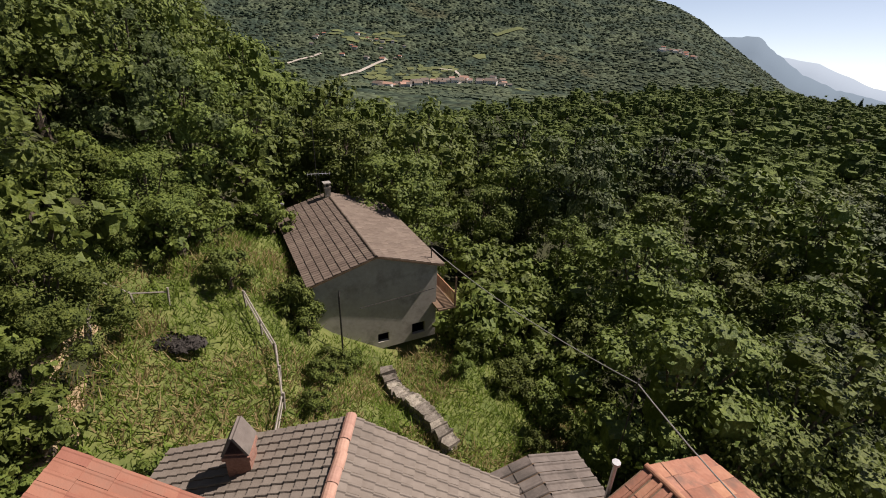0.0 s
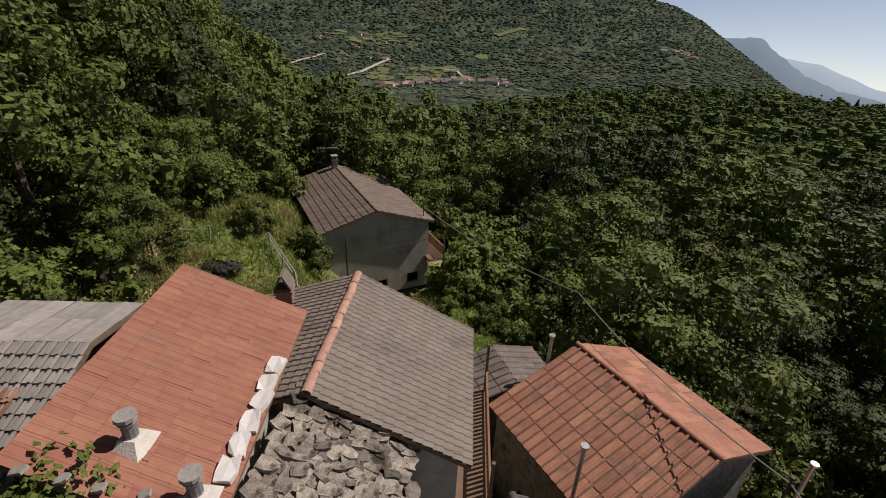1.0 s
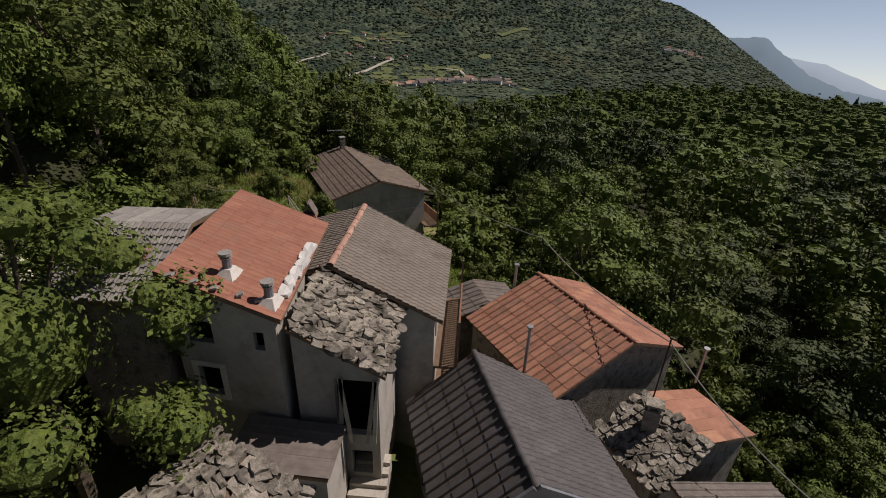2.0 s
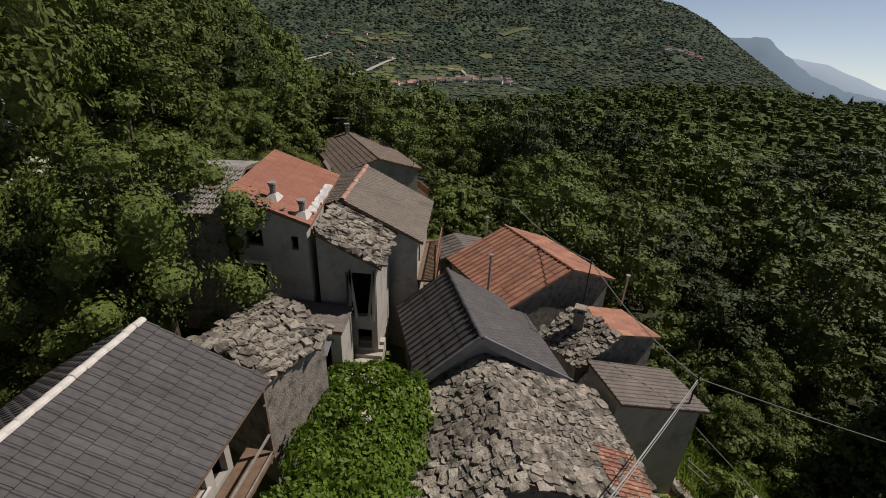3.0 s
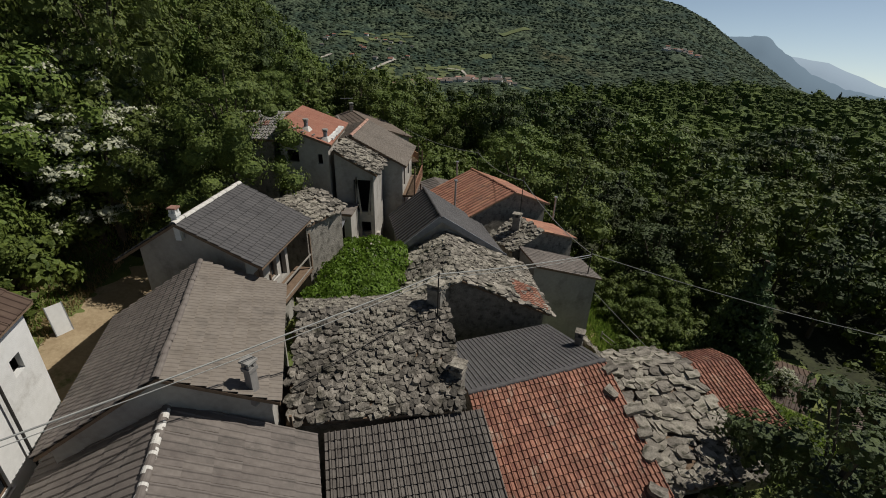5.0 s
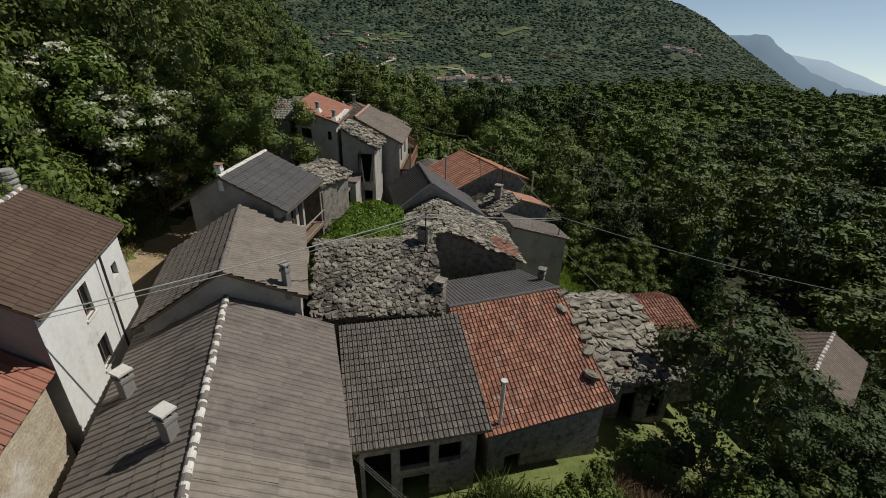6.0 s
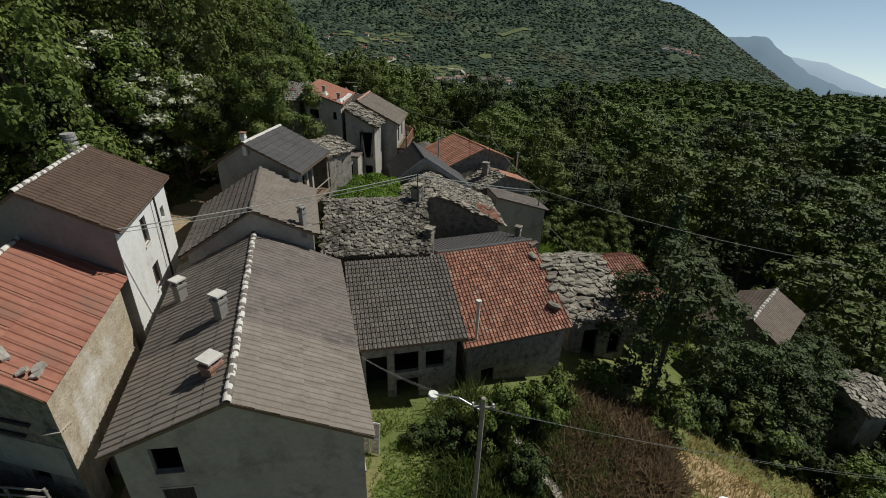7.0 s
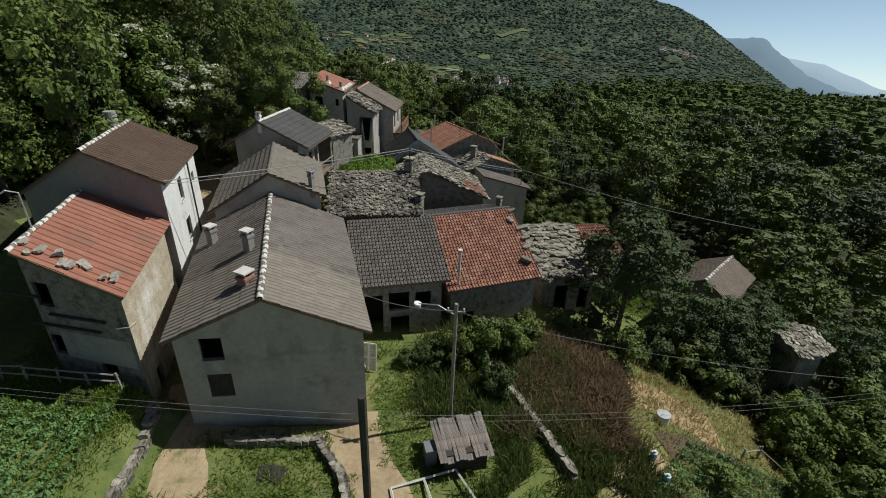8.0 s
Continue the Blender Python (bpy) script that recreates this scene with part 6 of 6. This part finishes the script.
for x, y in ((21.6, -36.6), (21.9, -37.9)):
    b2 = empty("water_container", Matrix.Translation((x, y, ground_height(x, y) + 0.25)), "pale blue plastic container among the vegetables", "container", "water containers")
    part("tank", mesh_of("tank", *pipe([(0, 0, 0), (0, 0, 0.6)], 0.16, 10), PALE_BLUE), b2)
    part("neck", mesh_of("neck", *pipe([(0, 0, 0.6), (0, 0, 0.72)], 0.08, 8), WHITE), b2)
heap = new("brush_heap", quads("brush_heap", leaf_cloud(np.random.default_rng(9), [(-13.6 + 0.5 * k, 13.6 + 0.25 * (k % 2), ground_height(-13.0, 13.6) + 0.1, 0.6, 0.5, 0.22) for k in range(4)], 1500, 0.13, 0.9), ASH))
tagged(heap, "dark heap of dry brushwood on the meadow", "brush heap", kind="stuff")
shrub_bases = [tree(51 + s, 1500, 0.11, (LEAF, LEAF_DARK)[s], 2.8, 1.7, "shrub", count=9) for s in range(2)]
for x, y, s in ((-8.8, 19.4, 0.75), (-7.0, 17.6, 0.6), (-6.9, 15.4, 0.55), (-9.8, 19.9, 0.8), (-6.2, 19.0, 0.5), (-6.6, 13.4, 0.45), (-12.6, 18.6, 0.8), (4.8, 16.6, 0.55), (3.4, 21.5, 0.8), (1.2, 24.0, 0.8), (6.6, 19.8, 0.8), (0.4, 21.2, 0.55), (23.0, 6.6, 1.1), (25.4, 5.0, 1.3), (27.3, 2.4, 1.0), (24.8, 9.4, 1.5), (28.6, 6.4, 1.5), (29.6, -3.0, 1.1), (21.6, 4.2, 0.8), (22.6, 9.0, 1.2), (19.6, 7.0, 1.1), (31.0, -6.0, 1.2), (26.5, 10.5, 1.6), (30.5, 9.5, 1.7), (34.0, 8.0, 1.6), (28.5, 12.0, 1.9), (33.5, 11.5, 2.0), (21.8, 11.5, 1.6), (36.6, 5.0, 1.5), (24.2, 13.2, 1.9), (36.2, -28.3, 1.5), (39.2, -30.4, 1.6), (33.4, -33.6, 1.0), (37.4, -33.2, 1.4), (41.5, -27.5, 1.7), (34.6, -29.6, 1.1), (44.5, -23.5, 1.9), (42.5, -32.5, 1.7), (36.8, -36.5, 1.2), (40.5, -36.0, 1.5), (47.0, -19.0, 2.1), (50.0, -24.0, 2.2)):
    stand(shrub_bases[0], x, y, s, "leafy sunlit bush at the garden edge", "shrub", "shrubs", turn=x, squash=1.15)
for x, y, s in ((10.6, -31.2, 0.8), (12.4, -30.4, 0.95), (14.2, -29.6, 0.9), (14.9, -28.4, 0.9), (22.6, -27.0, 1.2), (9.0, -31.6, 0.7), (13.0, -33.4, 0.7), (18.5, -24.6, 0.8), (28.5, -24.0, 1.4), (31.0, -24.0, 1.3), (25.5, -24.0, 1.2), (33.0, -24.0, 1.3), (38.5, -27.0, 1.2), (36.4, -31.0, 0.9), (35.6, -25.2, 1.1), (38.2, -24.6, 1.2), (39.0, -23.5, 1.2), (-6.8, -40.0, 0.35), (7.4, -31.9, 0.5)):
    stand(shrub_bases[int(x) % 2], x, y, s, "bushy green shrub beside the outbuildings", "shrub", "shrubs", turn=x, squash=1.35 if 9 < x < 15 else 1.0)
for b in shrub_bases:
    for o in list(b.children):
        bpy.data.objects.remove(o)
    bpy.data.objects.remove(b)

loft = empty("hay_rack", houses["B"].matrix_world.copy(), "grey poles and planks across the open loft", "hay rack")
for k, (z, a, b) in enumerate(((6.8, -1.9, 0.4), (5.9, 0.6, 3.4), (5.2, -0.6, 3.0))):
    part("beam", mesh_of("beam", *pipe([(a, 0.42 - 0.5 * a, z), (b, 0.42 - 0.5 * b, z + 0.05 * k)], 0.07, 6), DARK_WOOD), loft)
coat = block(0.75, 4.35, -0.035, 0.0, 3.35, 5.0)
coat_ob = part("plaster_coat", mesh_of("plaster_coat", *coat, PLASTER), houses["B"], "grey cement plaster on the lower wall")
coat_ob.matrix_basis = Matrix.Translation((0, 0.5, 0))
coat_ob.matrix_parent_inverse = Matrix(((1, 0, 0, 0), (-0.5, 1, 0, 0), (0, 0, 1, 0), (0, 0, 0, 1)))
stack = empty("board_stack", houses["B"].matrix_world @ Matrix.Translation((4.3, -1.75, 5.9)), "short pale boards under the roof corner", "boards")
for k in range(5):
    part("board", mesh_of("board", *block(-0.3, 0.3, -0.07 + 0.16 * k, 0.07 + 0.16 * k, -0.03 - 0.05 * k, 0.02 - 0.05 * k), PALE_WOOD), stack)
awning = empty("awning", Matrix.Translation((-3.0, -6.7, 10.75)), "small corrugated sheet awning over the porch door", "awning")
me = mesh_of("rib", *block(-0.055, 0.04, -0.75, 0.35, 0, 0.03), ZINC)
for k in range(14):
    part("rib", me, awning).matrix_basis = Matrix.Translation((-0.2 + 0.11 * k, 0, 0.02 * (k % 2))) @ Matrix.Rotation(0.25, 4, "X")
part("batten", mesh_of("batten", *block(-0.25, 1.3, 0.2, 0.28, -0.1, 0.0), WOOD), awning)
planks = empty("leaning_planks", Matrix.Translation((-0.9, -4.35, 10.4)), "long grey planks standing in the open loggia", "planks")
for k, (x, lean) in enumerate(((-0.55, 0.04), (-0.2, -0.10), (0.35, 0.12), (0.6, 0.05))):
    part("plank", mesh_of("plank", *block(-0.07, 0.07, -0.03, 0.03, 0, 2.9), (GREY_WOOD, PALE_WOOD)[k % 2]), planks).matrix_basis = Matrix.Translation((x, 0, 0)) @ Matrix.Rotation(lean, 4, "Y")
shutters = empty("shutters", Matrix.Translation((4.75, -33.0, ground_height(4.75, -33.0))) @ pose(0, 0, 0, -8, 0, -6), "pair of pale louvred shutters leaning beside the house", "shutters")
for side in (0, 1):
    leaf_ = part("shutter", mesh_of("shutter", *joined([block(0.5 * side, 0.5 * side + 0.06, -0.02, 0.02, 0, 1.9), block(0.5 * side + 0.40, 0.5 * side + 0.46, -0.02, 0.02, 0, 1.9), block(0.5 * side + 0.06, 0.5 * side + 0.40, -0.02, 0.02, 0.9, 0.98), block(0.5 * side + 0.06, 0.5 * side + 0.40, -0.02, 0.02, 1.82, 1.9)]), WHITE), shutters)
    me = mesh_of("slat", *block(0.5 * side + 0.06, 0.5 * side + 0.40, -0.012, 0.008, 0, 0.055), PALE_WOOD)
    for k in range(24):
        part("slat", me, leaf_).location.z = 0.03 + 0.075 * k + (0.06 if k > 11 else 0)
plinth = tagged(new("concrete_block", mesh_of("concrete_block", *block(4.45, 4.85, -35.2, -34.2, ground_height(4.6, -34.7) - 0.2, ground_height(4.6, -34.7) + 0.75), GREY_CAP)), "pale concrete block beside the house wall", "block")
for k in range(6):
    p = houses["H"].matrix_world @ Vector((0.8 + 1.0 * k, 7.15 - 0.1 * (0.8 + k), 8.75 - 1.5 - 0.363 * (0.8 + 1.0 * k) + 0.10))
    loose_stone(p.x, p.y, p.z, loose.uniform(0.5, 0.8), "grey stone slab weighing down the verge of the red roof", SLATE, 80 + k, "verge slabs", loose.uniform(0, 3))
